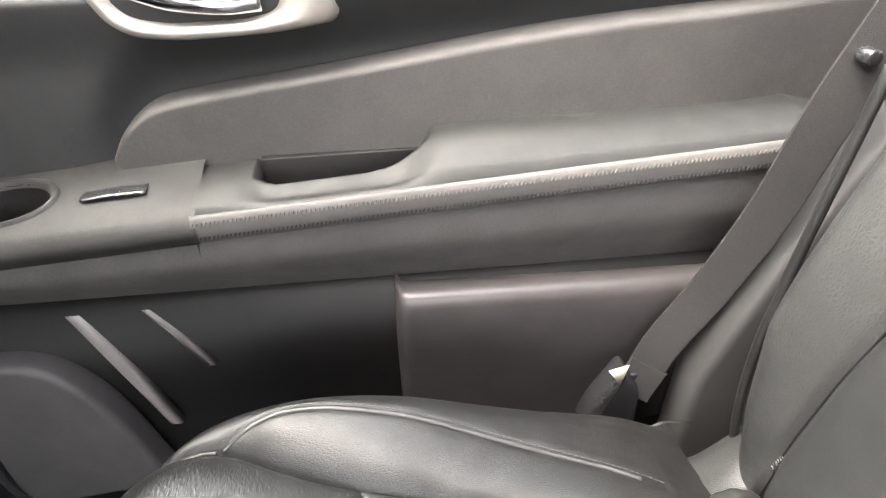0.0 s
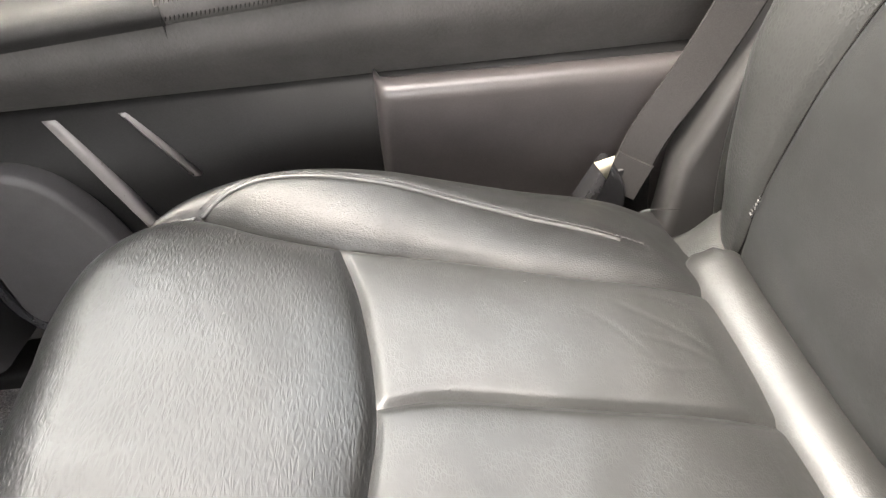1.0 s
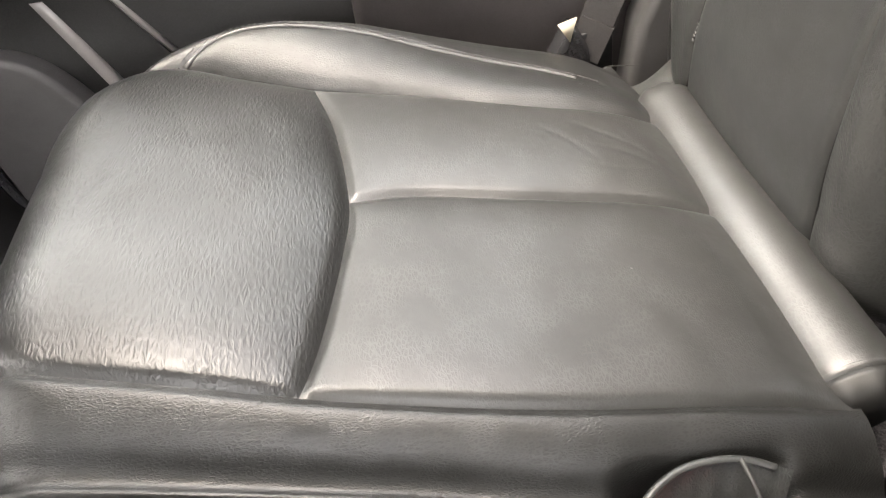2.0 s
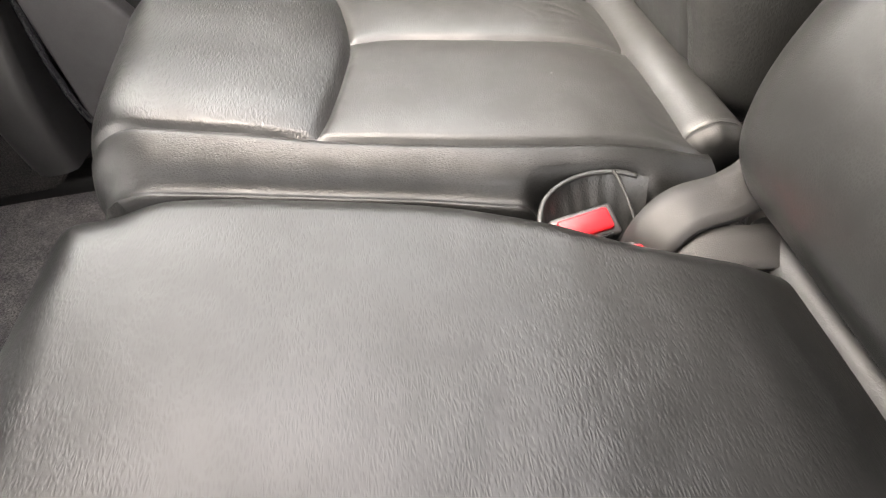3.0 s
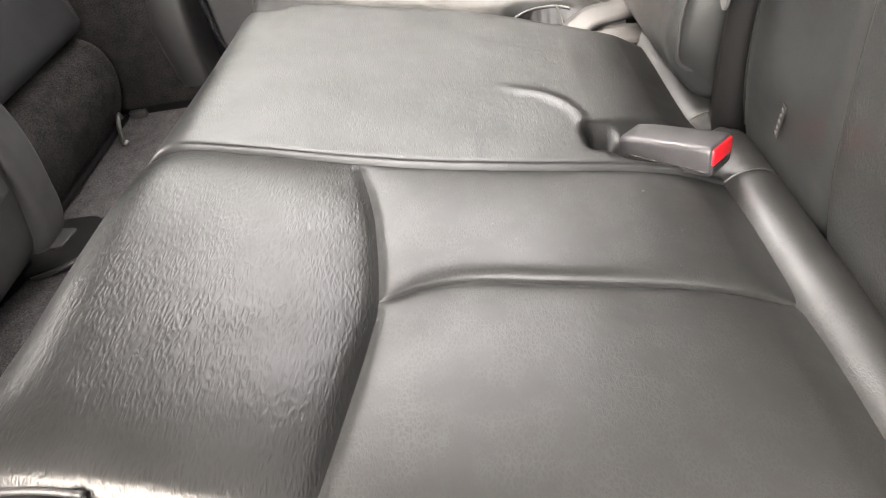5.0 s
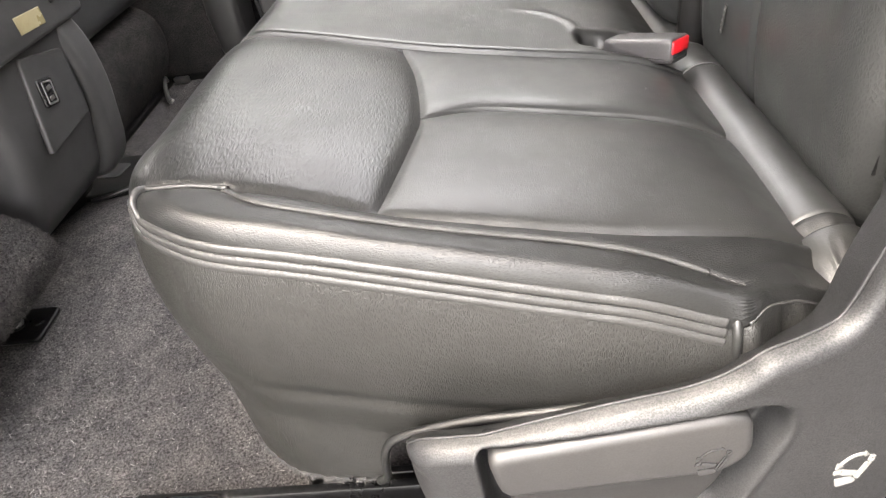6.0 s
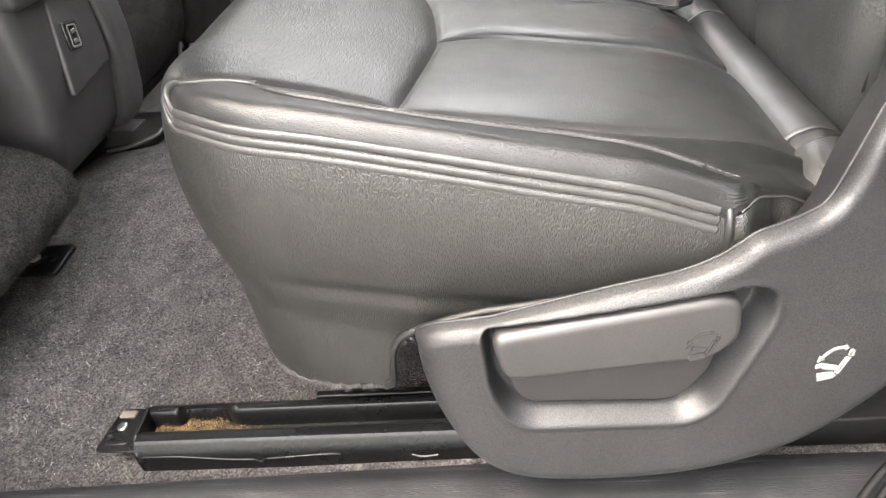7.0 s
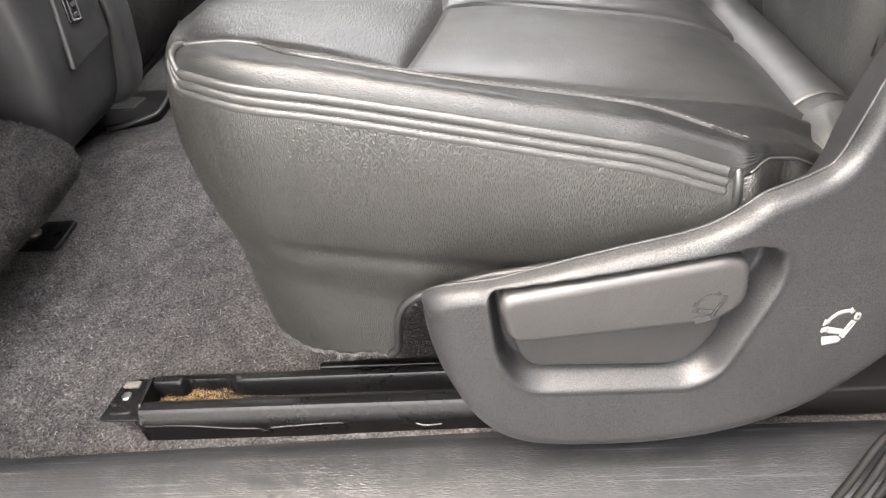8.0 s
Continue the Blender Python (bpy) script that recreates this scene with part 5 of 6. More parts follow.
TOP = curve([(0.224, 0.238), (0.2275, 0.258), (0.240, 0.270), (0.262, 0.278), (0.302, 0.288), (0.391, 0.311), (0.440, 0.323), (0.470, 0.338), (0.487, 0.353), (0.510, 0.360), (0.534, 0.368), (0.548, 0.386), (0.557, 0.42), (0.58, 0.47), (0.62, 0.52), (0.70, 0.545), (0.80, 0.53)], 200)
u, v = np.meshgrid(np.linspace(0, 1, 300) ** 1.25, np.linspace(0, 1, 150), indexing="ij")
gx = 0.2243 + (0.80 - 0.2243) * u
lo, hi = at_x(LOW, gx), at_x(TOP, gx)
gz = lo + (hi - lo) * v


def shield_lean(z):
    """The shield leans inward to its top."""
    return 0.020 * np.clip((z - 0.09) / 0.20, 0, 1)


gy = -0.137 + shield_lean(gz) + rounded(away(gx, gz, LOW), 0.034, 0.036) + rounded(away(gx, gz, TOP), 0.012, 0.017) + 0.016 * np.clip((0.30 - gx) / 0.075, 0, 1) ** 2
gy += 0.9 * np.clip(gx - 0.46, 0, 1) ** 2
gy += 0.034 * ease((gz - 0.24) / 0.26) * ease((gx - 0.46) / 0.18)
RECESS = round_outline([(0.2835, 0.2815), (0.492, 0.3195), (0.511, 0.309), (0.516, 0.281), (0.481, 0.184), (0.459, 0.1690), (0.311, 0.1700), (0.289, 0.208)], [0.009, 0.014, 0.014, 0.03, 0.02, 0.03, 0.025, 0.03], 8)
pd = away(gx, gz, RECESS + RECESS[:1]) * np.where(inside(gx, gz, RECESS), 1, -1)
slope = 0.006 + 0.010 * ease((0.276 + 0.18 * (gx - 0.284) - gz) / 0.06) * ease((gx - 0.295) / 0.03)
gy += 0.026 * ease(pd / slope) - 0.0016 * np.exp(-(((pd + 0.001) / 0.004) ** 2))
front = np.stack([gx, gy, gz], -1)
shield = part("side_shield", sheet(front), SHIELD, near_seat, "grained black plastic side shield")
rimline = np.concatenate([front[:, -1], front[::-1, 0]])
part("shield_return", sheet(np.stack([rimline, rimline + (0, 0.032, -0.034)], 1)), SHIELD, shield)
# lever in the pocket
HN = round_outline([(0.2915, 0.2768), (0.468, 0.3080), (0.4855, 0.3010), (0.4905, 0.264), (0.470, 0.2440), (0.3015, 0.2280)], [0.014, 0.018, 0.018, 0.022, 0.016, 0.014], 8)
arm = slab(HN, "y", -0.1395, -0.108, 0.008, 5)
GRIP = round_outline([(0.3025, 0.245), (0.3065, 0.211), (0.319, 0.1905), (0.453, 0.1860), (0.478, 0.228), (0.474, 0.262)], [0.006, 0.014, 0.014, 0.02, 0.02, 0.01])
grip = slab(GRIP, "y", -0.1275, -0.105, 0.004, 3)
for bm in (arm, grip):
    for w in bm.verts:
        w.co.y += float(shield_lean(w.co.z))
lever = part("recline_lever", arm, PLASTIC_SOFT, near_seat, "satin charcoal fold lever with embossed symbol")
part("finger_grip", grip, SWITCH_PLASTIC, lever)
# rolled lip of the skirt above the shield
lip = [(0.176, -0.040, 0.126), (0.187, -0.045, 0.142), (0.194, -0.053, 0.190), (0.206, -0.056, 0.217), (0.230, -0.060, 0.234), (0.278, -0.067, 0.255), (0.320, -0.074, 0.268), (0.370, -0.082, 0.283), (0.420, -0.090, 0.294)]
part("shield_edge", sweep(front[5:240, -1][::6], ring(0.0014, 0.0014, 6), n=120), SHIELD, shield)
part("skirt_lip", sweep(lip, ring(0.0042, 0.0042, 10), n=110), LEATHER, near_seat)
# fold symbols: an arc with arrow heads over a small seat
def fold_symbol(cx, cy, cz, w, h, mat, parent, name, turn=0.0, lean=0.0):
    """Line symbol of a folding seat: curved double arrow over cushion, back and head restraint."""
    shapes = [[(-0.38, -0.23), (0.06, -0.19), (0.17, -0.26), (0.11, -0.32), (-0.32, -0.39), (-0.38, -0.28)],
              [(-0.28, -0.01), (0.15, -0.06), (0.08, -0.15), (-0.26, -0.12), (-0.32, -0.10)],
              [(-0.47, -0.04), (-0.32, 0.0), (-0.35, -0.09), (-0.48, -0.11)],
              [(0.32, 0.13), (0.365, 0.125), (0.155, -0.21), (0.11, -0.20)],
              [(0.41, 0.125), (0.455, 0.12), (0.235, -0.235), (0.19, -0.23)],
              [(0.32, 0.13), (0.455, 0.12), (0.44, 0.095), (0.33, 0.10)],
              [(0.36, 0.16), (0.37, 0.29), (0.41, 0.285), (0.40, 0.155)], [(0.46, 0.155), (0.47, 0.28), (0.51, 0.275), (0.50, 0.15)],
              [(0.38, 0.255), (0.39, 0.29), (0.50, 0.28), (0.49, 0.245)], [(0.37, 0.155), (0.38, 0.19), (0.49, 0.18), (0.48, 0.145)],
              [(-0.47, 0.02), (-0.45, 0.15), (-0.31, 0.10)], [(0.31, 0.33), (0.20, 0.40), (0.21, 0.28)]]
    bow = curve([(-0.40, 0.09), (-0.24, 0.22), (-0.06, 0.305), (0.22, 0.34)], 12)
    shapes += [[tuple(a + (-0.009, 0.020)), tuple(b + (-0.009, 0.020)), tuple(b + (0.009, -0.020)), tuple(a + (0.009, -0.020))] for a, b in zip(bow[:-1], bow[1:])]
    verts, faces = [], []
    c, s = math.cos(radians(turn)), math.sin(radians(turn))
    for p in shapes:
        k, n = len(verts), len(p)
        for d in (-0.0005, 0.0010):
            verts += [(cx + u * w * c - d * s, cy + u * w * s + d * c + 0.10 * (v * h - lean * u * w), cz + v * h - lean * u * w) for u, v in p]
        faces += [tuple(range(k, k + n))] + [(k + i, k + (i + 1) % n, k + n + (i + 1) % n, k + n + i) for i in range(n)]
    return part(name, mesh_of(verts, faces, False), mat, parent)
k = np.argmin((front[..., 0] - 0.5745) ** 2 + (front[..., 2] - 0.222) ** 2)
fold_symbol(0.5745, float(front[..., 1].flat[k]) - 0.0012, 0.222, 0.033, 0.052, WHITE, shield, "printed_symbol", 11.6, 0.24)
fold_symbol(0.459, -0.1399 + float(shield_lean(0.262)), 0.262, 0.0255, 0.041, GLOSS, lever, "embossed_symbol")
# ---- seat rail with its front bracket ----
rail = thing("seat_rail", "black painted steel seat rail on the carpet, crumbs inside", "seat rail")
sec = [(-0.052, -0.004), (-0.053, 0.020), (-0.052, 0.027), (-0.0485, 0.031), (-0.046, 0.0405), (-0.0425, 0.0445), (-0.033, 0.0450), (-0.028, 0.042), (-0.027, 0.014), (-0.004, 0.014), (-0.003, 0.039), (0.000, 0.0435), (0.005, 0.0445), (0.011, 0.042), (0.016, 0.032), (0.018, -0.004)]
P = []
for x in np.r_[np.linspace(-0.142, 0.0, 90), np.linspace(0.01, 0.50, 30)]:
    bite = 0.8 * (1 / (1 + math.exp(-(x + 0.103) / 0.0012)) - 1 / (1 + math.exp(-(x + 0.040) / 0.004))) * (1 + 0.06 * math.sin(x * 300) + 0.03 * math.sin(x * 700))
    P.append([(x, y + (0.011 * bite if j in (9, 10, 11) else 0), z - (0.010 * bite if j in (10, 11) else 0)) for j, (y, z) in enumerate(sec)])
me = sheet(np.array(P), True, True, True)
me.set_sharp_from_angle(angle=radians(38))
part("channel", me, RAIL, rail)
part("front_flange", slab(round_outline([(-0.054, -0.004), (-0.053, 0.026), (-0.036, 0.0475), (0.006, 0.0475), (0.019, 0.030), (0.019, -0.004)], 0.004), "x", -0.1455, -0.1405, 0.0015), RAIL, rail)
plate = part("bracket", slab(round_outline([(-0.200, -0.044), (-0.144, -0.046), (-0.146, 0.017), (-0.190, 0.019)], [0.006, 0.002, 0.002, 0.014]), "z", 0.025, 0.029, 0.001), RAIL, rail, "slotted mounting bracket, paint worn off")
part("bracket_leg", box((-0.168, -0.036, 0.0), (-0.146, 0.012, 0.025), 0.004), RAIL, plate)
part("slot", slab(round_outline([(-0.191, -0.036), (-0.163, -0.036), (-0.161, -0.029), (-0.188, -0.029)], 0.003), "z", 0.0285, 0.0294, 0.0), DOOR_LOWER, plate)
part("hole", slab([(-0.190 + 0.004 * math.cos(k), -0.020 + 0.004 * math.sin(k)) for k in np.linspace(0, 2 * math.pi, 12, endpoint=False)], "z", 0.0285, 0.0294, 0.0), DOOR_LOWER, plate)
part("bolt", slab([(-0.1765 + 0.0068 * math.cos(k), -0.0105 + 0.0068 * math.sin(k)) for k in np.linspace(0, 2 * math.pi, 6, endpoint=False)], "z", 0.029, 0.033, 0.0015), STEEL, plate)
part("nut", slab(round_outline([(-0.188, 0.003), (-0.166, 0.002), (-0.165, 0.013), (-0.186, 0.014)], 0.003), "z", 0.029, 0.0325, 0.0015), grained("worn_steel", (0.05, 0.043, 0.036), 0.7, 300, 0.001, 1.0), plate, "dull rust-stained weld nut")
part("edge_bead", sweep([(-0.138, -0.0525, 0.026), (-0.09, -0.0532, 0.0265), (-0.03, -0.0540, 0.019), (0.000, -0.0540, 0.017), (0.006, -0.0540, 0.0135), (0.014, -0.0540, 0.0135), (0.020, -0.0540, 0.018), (0.10, -0.0535, 0.0225), (0.104, -0.0535, 0.013)], ring(0.0013, 0.0013, 6), n=80), RAIL, rail)
part("wire_clip", sweep([(0.192, -0.060, 0.026), (0.205, -0.061, 0.023), (0.222, -0.060, 0.024)], ring(0.0010, 0.0010, 6), n=12), DUST, rail)
part("inner_rail", box((0.06, 0.030, 0.0), (0.60, 0.042, 0.022), 0.003), RAIL, rail)
r = np.random.default_rng(21)
verts, faces = [], []
for k in range(7000):
    c = np.array((r.normal(-0.088, 0.040), r.uniform(-0.0265, -0.0035), 0.0))
    c[0] = np.clip(c[0], -0.139, 0.02)
    c[1] += 0.008 * max(0, (c[1] + 0.015) / 0.012) if -0.10 < c[0] < -0.045 else 0
    c[2] = 0.0145 + 0.012 * math.exp(-((c[0] + 0.090) / 0.060) ** 4) * r.uniform(0.1, 1) * (0.7 + 0.3 * math.sin(c[0] * 190))
    s = r.uniform(0.0003, 0.0011)
    q = r.normal(size=(4, 3))
    q /= np.linalg.norm(q, axis=1)[:, None]
    i = len(verts)
    verts += list(c + q * s)
    faces += [(i, i + 1, i + 2), (i, i + 2, i + 3), (i, i + 3, i + 1), (i + 1, i + 3, i + 2)]
crumbs = part("crumbs", mesh_of(verts, faces, False), CRUMB)
tagged(crumbs, "brown crumbs and sand scattered inside the seat rail", "crumbs", "", "stuff")

# frayed threads along the skirt's lower edge
verts, faces = [], []
for p in SKIRT_LOW[(SKIRT_LOW[:, 0] > 0.03) & (SKIRT_LOW[:, 0] < 0.21) & (SKIRT_LOW[:, 1] < 0.1)]:
    for k in range(7):
        a = p + r.normal(size=3) * 0.0012
        b = a + np.array((r.normal(0, 0.003), r.normal(-0.0015, 0.002), -abs(r.normal(0.003, 0.002))))
        c = b + np.array((r.normal(0, 0.003), r.normal(-0.001, 0.002), r.normal(-0.001, 0.0015)))
        i = len(verts)
        w = np.array((0.00022, 0, 0.0001))
        verts += [a - w, a + w, b + w, b - w, c]
        faces += [(i, i + 1, i + 2, i + 3), (i + 3, i + 2, i + 4)]
fray = part("frayed_edge", mesh_of(verts, faces, False), THREAD, near_seat)
tagged(fray, "", "", "", "stuff")
# lint on the upholstery
verts, faces = [], []
for G, n in ((TOP_N, 45), (TOP_F, 14)):
    g = G.reshape(-1, 3)
    for k in r.integers(0, len(g), n):
        s, c = r.uniform(0.0003, 0.0007), g[k] + (0, 0, 0.0004)
        q = r.normal(size=(4, 3)) * (1, 1, 0.4)
        i = len(verts)
        verts += list(c + q * s)
        faces += [(i, i + 1, i + 2), (i, i + 2, i + 3), (i, i + 3, i + 1), (i + 1, i + 3, i + 2)]
for x, y in ((0.478, 0.307), (0.493, 0.253), (0.455, 0.921)):
    g = (TOP_N if y < 0.78 else TOP_F).reshape(-1, 3)
    c = g[np.argmin((g[:, 0] - x) ** 2 + (g[:, 1] - y) ** 2)] + (0, 0, 0.0005)
    q, i = np.array(((1, 0, 0), (-0.4, 0.9, 0), (-0.6, -0.8, 0), (0, 0, 0.6))) * 0.0013, len(verts)
    verts += list(c + q)
    faces += [(i, i + 1, i + 2), (i, i + 2, i + 3), (i, i + 3, i + 1), (i + 1, i + 3, i + 2)]
lint = part("lint", mesh_of(verts, faces, False), DUST)
tagged(lint, "pale specks of lint and dust on the leather", "lint", "", "stuff")

def fuzz(name, parent, points, length, seed, mat):
    """Short bent fibres standing on carpet at the given points (x, y, z, normal)."""
    q = np.random.default_rng(seed)
    n = len(points)
    p, up = points[:, :3], points[:, 3:]
    tip = up + q.normal(0, 0.75, (n, 3))
    tip /= np.linalg.norm(tip, axis=1)[:, None]
    L = length * q.uniform(0.5, 1.5, (n, 1))
    side = np.cross(tip, q.normal(0, 1, (n, 3)))
    side *= 0.00036 / np.linalg.norm(side, axis=1)[:, None]
    bend = tip + q.normal(0, 0.5, (n, 3))
    V = np.stack([p - side, p + side, p + tip * L * 0.6 + side, p + tip * L * 0.6 - side, p + (tip * 0.6 + bend * 0.5) * L], 1).reshape(-1, 3)
    k = 5 * np.arange(n)[:, None]
    F = [tuple(f) for f in (k + np.array([[0, 1, 2, 3]])).tolist()] + [tuple(f) for f in (k + np.array([[3, 2, 4]])).tolist()]
    return tagged(part(name, mesh_of(V, F, False), mat, parent), "", "", "", "stuff")


q = np.random.default_rng(3)
n = 46000
fx = -0.50 + 0.62 * q.uniform(0, 1, n) ** 0.9
fy = -0.085 + 0.62 * q.uniform(0, 1, n) ** 1.5
fz = 0.003 * np.sin(9 * fx + 4 * fy) + 0.002 * np.sin(23 * fy - 11 * fx) - 0.003
clear = ~((fx > -0.21) & (fy > -0.06) & (fy < 0.02))
fuzz("carpet_pile", bpy.data.objects["floor"], np.stack([fx, fy, fz, 0 * fx, 0 * fx, 0 * fx + 1], 1)[clear], 0.0042, 5, CARPET)

pick = q.permutation(np.flatnonzero(clear))[:1100]
fuzz("lint", bpy.data.objects["floor"], np.stack([fx, fy, fz + 0.002, 0 * fx, 0 * fx, 0 * fx + 0.4], 1)[pick], 0.0050, 8, LINT)

# ---- front of the cabin ----
console = thing("centre_console", "black plastic centre console end with charging sockets", "centre console")
part("body", slab(round_outline([(-1.2, 0.05), (-1.2, 0.50), (-0.47, 0.50), (-0.44, 0.42), (-0.445, 0.25), (-0.490, 0.10), (-0.55, 0.05)], [0.02, 0.02, 0.04, 0.04, 0.05, 0.05, 0.03]), "y", 0.50, 0.80, 0.03, 4), CONSOLE, console)
cover = part("socket_panel", slab(round_outline([(0.560, 0.228), (0.604, 0.385), (0.722, 0.360), (0.712, 0.240)], 0.008), "x", -0.445, -0.435, 0.003), CONSOLE, console)
part("usb_socket", slab(round_outline([(0.603, 0.296), (0.611, 0.344), (0.652, 0.336), (0.642, 0.290)], 0.005), "x", -0.436, -0.430, 0.002), GLOSS, cover, "twin charging socket with pale outline")
part("socket_ring", ring_plate(round_outline([(0.611, 0.299), (0.618, 0.338), (0.645, 0.332), (0.637, 0.294)], 0.004), round_outline([(0.614, 0.302), (0.620, 0.335), (0.642, 0.330), (0.635, 0.297)], 0.003), "x", -0.430, -0.4285), WHITE, cover)
for dz in (0.0, 0.021):
    part("port", box((-0.4300, 0.620 + dz * 0.2, 0.303 + dz * 0.8), (-0.4286, 0.632 + dz * 0.2, 0.310 + dz * 0.8), 0.0005), STEEL, cover)
part("lower_skirting", box((-1.1, 0.50, 0.0), (-0.58, 0.805, 0.10), 0.012, 3), DOOR_LOWER, console)
part("side_cover", slab(round_outline([(-0.80, 0.066), (-0.80, 0.45), (-0.47, 0.45), (-0.426, 0.36), (-0.422, 0.27), (-0.448, 0.13), (-0.480, 0.076)], [0.02, 0.02, 0.04, 0.04, 0.06, 0.05, 0.03], 8), "y", 0.735, 0.815, 0.020, 5), CONSOLE, console)
vent = part("control_panel", slab(round_outline([(0.50, 0.395), (0.50, 0.50), (0.82, 0.50), (0.82, 0.395)], 0.02), "x", -0.45, -0.415, 0.010, 3), CONSOLE, console)
part("display", slab([(0.615, 0.418), (0.615, 0.446), (0.69, 0.442), (0.69, 0.414)], "x", -0.418, -0.4135, 0.002), grained("amber_lens", (0.20, 0.17, 0.10), 0.3, 300, 0.0001, 0.1), vent, "pale amber display window")
for k in range(3):
    part("control_button", box((-0.416, 0.725 + 0.022 * k, 0.435), (-0.411, 0.740 + 0.022 * k, 0.455), 0.002), PLASTIC, vent)

def riser(y0, y1, x0, top, bulge, seed):
    """Carpeted step under a front seat, bulging and uneven, closed at its sides."""
    u, v = np.meshgrid(np.linspace(0, 1, 60), np.linspace(0, 1, 70), indexing="ij")
    ang = np.pi / 2 * np.clip((v - 0.45) / 0.3, 0, 1)
    z = np.where(v < 0.45, v / 0.45 * (top - 0.06), top - 0.06 + 0.06 * np.sin(ang))
    x = np.where(v < 0.75, x0 + bulge * np.sin(np.pi * np.clip(v / 0.7, 0, 1)) - 0.06 * (1 - np.cos(ang)), x0 - 0.06 - (v - 0.75) / 0.25 * 0.6)
    y = y0 + (y1 - y0) * u
    d = np.minimum(y - y0, y1 - y)
    x = x - rounded(d, 0.05, 0.10)
    x = x + 0.004 * np.sin(y * 40 + seed) * np.sin(z * 30)
    return sheet(np.stack([x, y, z - 0.004], -1))
step = thing("floor_riser", "bulging grey carpeted step under the front seat", "floor riser", "floor risers")
cover = part("carpet_cover", riser(-0.09, 0.455, -0.625, 0.235, 0.215, 1), CARPET, step)
me = cover.data
pick = [f for f in me.polygons if f.center.x > -0.62]
q = np.random.default_rng(8)
pts = []
for f in pick:
    c = [me.vertices[i].co for i in f.vertices]
    for k in range(max(1, int(f.area * 330000))):
        a, b = q.uniform(0, 1, 2)
        w = c[0] * (1 - a) * (1 - b) + c[1] * a * (1 - b) + c[2] * a * b + c[3] * (1 - a) * b
        nn = f.normal if f.normal.x > 0 or f.normal.z > 0.5 else -f.normal
        pts.append((*w, *nn))
fuzz("carpet_fuzz", step, np.array(pts), 0.006, 6, CARPET)
step = thing("floor_riser", "carpeted step under the other front seat, coloured darker for shade", "floor riser", "floor risers")
# shade on the far step comes from the darker carpet colour
part("carpet_cover", riser(0.83, 1.43, -0.640, 0.262, 0.07, 4), CARPET_SHADED, step)
# black strip added for the shadow line along the step's foot
part("foot_shade_strip", box((-0.68, 0.85, -0.002), (-0.615, 1.41, 0.014), 0.004, 2), DOOR_LOWER, step)
# front seats, seen from behind and below
def front_seat(y0, y1, x0, zb, label):
    s = thing("front_seat", label, "car seat", "front seats")
    u, v = np.meshgrid(np.linspace(0, 1, 50), np.linspace(0, 1, 50), indexing="ij")
    y, z = y0 + (y1 - y0) * u, zb + (1.15 - zb) * v
    d = np.minimum.reduce([y - y0, y1 - y, z - zb])
    part("back_panel", sheet(np.stack([x0 - 0.10 * v - rounded(d, 0.05, 0.10), y, z], -1)), PLASTIC, s)
    part("cushion", box((x0 - 0.62, y0 + 0.01, zb - 0.02), (x0 - 0.09, y1 - 0.01, zb + 0.14), 0.05, 4), LEATHER, s)
    part("edge_piping", sweep([(x0 - 0.012, y1 - 0.03, zb + 0.04), (x0 - 0.03, y1 - 0.03, 0.6), (x0 - 0.09, y1 - 0.03, 1.1)], ring(0.004, 0.004, 8), up=(0, 1, 0), n=30), THREAD, s)
front_seat(-0.04, 0.462, -0.49, 0.26, "black front seat, its hard back panel facing the rear bench")
front_seat(0.86, 1.40, -0.57, 0.245, "black front seat on the other side, seen from behind")
# mounting feet of the front seats
for x, y, h in ((-0.518, 0.366, 0.004),):
    f = thing("floor_bracket", "black steel bracket bolted to the floor", "floor bracket", "floor brackets")
    p = part("foot_plate", slab(round_outline([(x - 0.060, y - 0.040), (x + 0.058, y - 0.040), (x + 0.056, y + 0.042), (x - 0.048, y + 0.040)], 0.010), "z", h, h + 0.009, 0.003), RAIL, f)
    part("bolt", slab([(x + 0.011 * math.cos(k), y + 0.011 * math.sin(k)) for k in np.linspace(0, 2 * math.pi, 6, endpoint=False)], "z", h + 0.009, h + 0.017, 0.002), STEEL, p)
    part("washer", slab([(x + 0.016 * math.cos(k), y + 0.016 * math.sin(k)) for k in np.linspace(0, 2 * math.pi, 16, endpoint=False)], "z", h + 0.0085, h + 0.0105, 0.0005), RAIL, p)
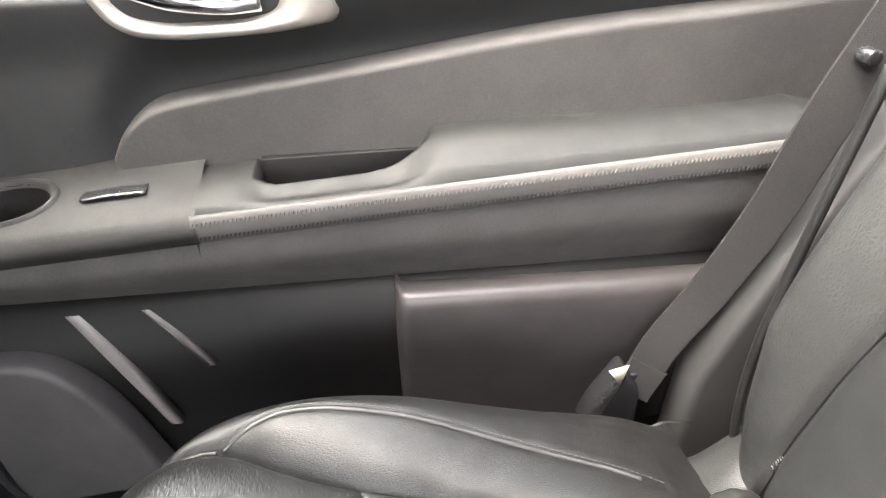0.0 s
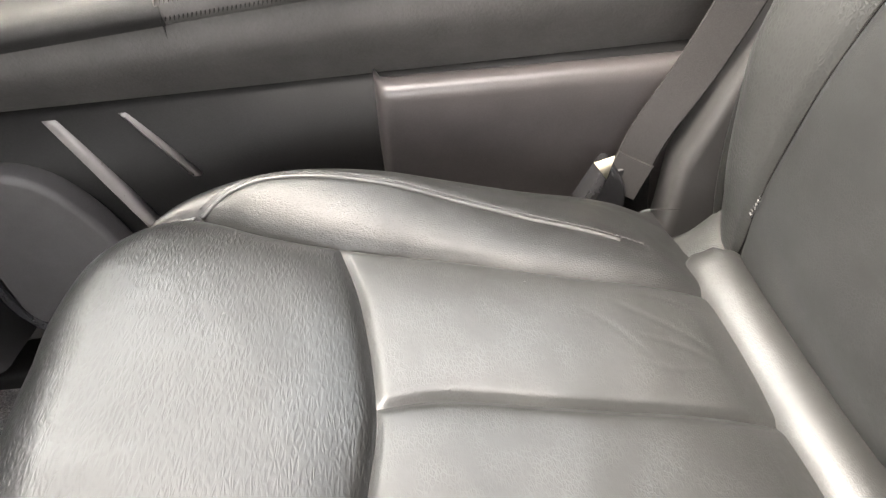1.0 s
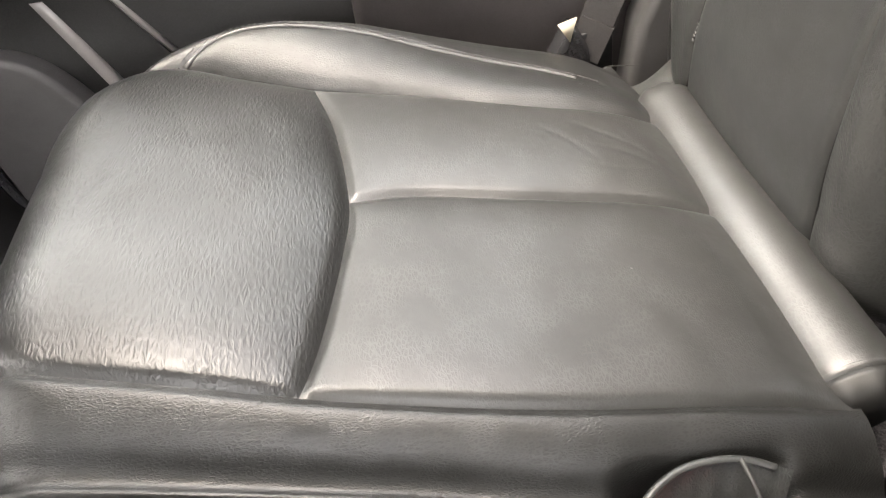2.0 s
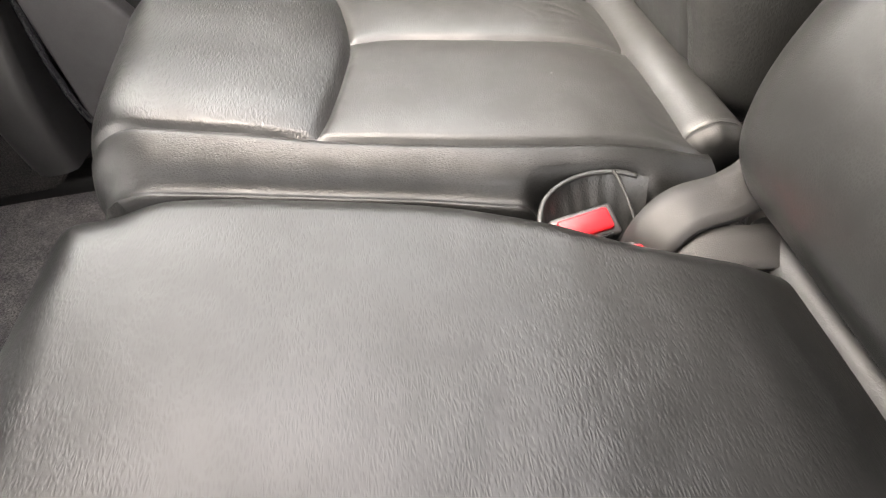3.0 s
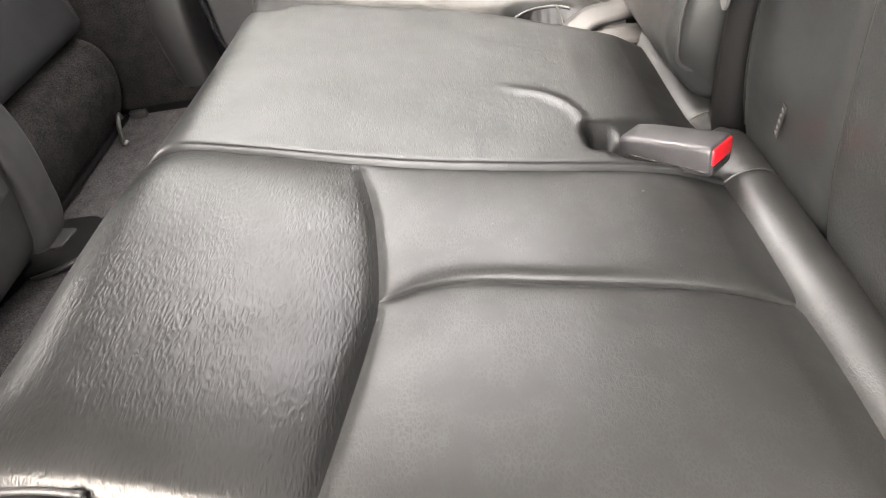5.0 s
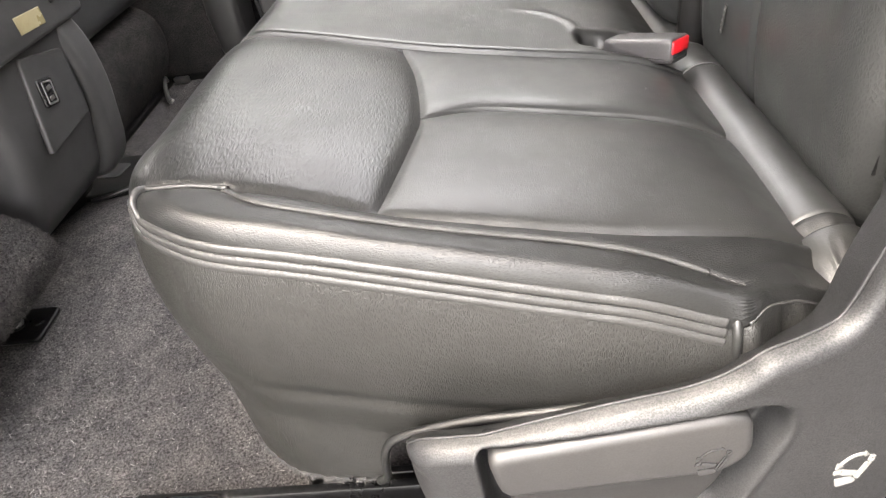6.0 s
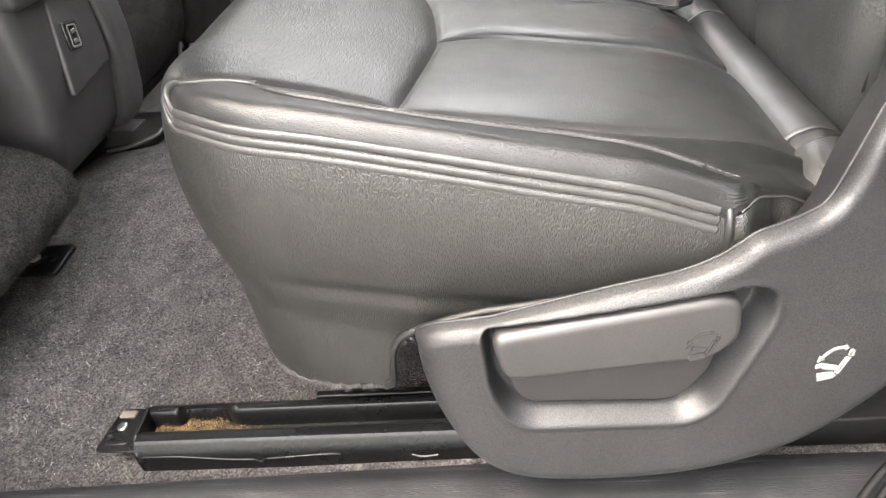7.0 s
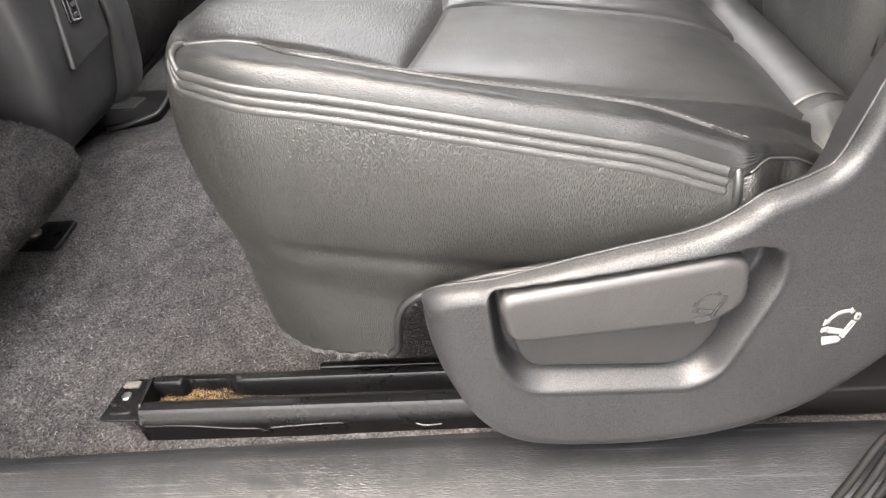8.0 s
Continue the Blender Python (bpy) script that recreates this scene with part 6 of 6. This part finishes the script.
# low air outlet on the floor beside the console
duct = thing("air_duct", "low black plastic air outlet on the carpet beside the console", "air duct")
part("cover", slab(round_outline([(-0.80, 0.735), (-0.52, 0.765), (-0.462, 0.795), (-0.470, 0.905), (-0.50, 0.935), (-0.80, 0.935)], [0.01, 0.06, 0.02, 0.02, 0.02, 0.01], 8), "z", -0.004, 0.020, 0.005, 3), DOOR_LOWER, duct)
part("mouth", slab(round_outline([(-0.60, 0.835), (-0.535, 0.83), (-0.525, 0.89), (-0.59, 0.90)], 0.008), "z", 0.0195, 0.0235, 0.0015), PLASTIC_GREY, duct)
part("lip", sweep([(-0.565, 0.752, 0.012), (-0.515, 0.767, 0.016), (-0.478, 0.785, 0.021), (-0.459, 0.800, 0.024), (-0.459, 0.84, 0.025), (-0.467, 0.90, 0.024)], ring(0.005, 0.0045, 10), n=50), PLASTIC_GREY, duct)
# hook and clip on the far floor
hook = thing("floor_hook", "dark steel hook standing on the far floor", "hook")
part("loop", sweep([(-0.605, 1.36, 0.03), (-0.60, 1.345, 0.045), (-0.592, 1.31, 0.03), (-0.575, 1.27, 0.012), (-0.56, 1.245, 0.012), (-0.552, 1.25, 0.018)], ring(0.006, 0.006, 8), n=40), STEEL, hook)
part("tab", box((-0.605, 1.398, 0.0), (-0.560, 1.415, 0.020), 0.003), STEEL, hook, "pale metal tab")

# rubber seal and plastic cap at the rear end of the sill
for k in range(3):
    structure("trim_seal_%d" % (k + 1), sweep([(0.585 + 0.020 * k, -0.180, 0.020), (0.625 + 0.018 * k, -0.150, 0.038), (0.660 + 0.016 * k, -0.122, 0.068), (0.695 + 0.012 * k, -0.110, 0.15), (0.72 + 0.01 * k, -0.104, 0.30), (0.76 + 0.01 * k, -0.10, 0.6)], ring(0.004, 0.004, 10), n=50), RUBBER, "black rubber door seal")
structure("trim_cap", sweep([(0.575, -0.205, 0.008), (0.61, -0.200, 0.020), (0.66, -0.185, 0.026), (0.75, -0.17, 0.03)], ring(0.028, 0.014, 14), n=30), RUBBER, "dark plastic cap at the sill end")
structure("trim_lower", box((0.42, -0.050, 0.0), (1.0, 0.05, 0.048), 0.004, 3), DOOR_LOWER, "")
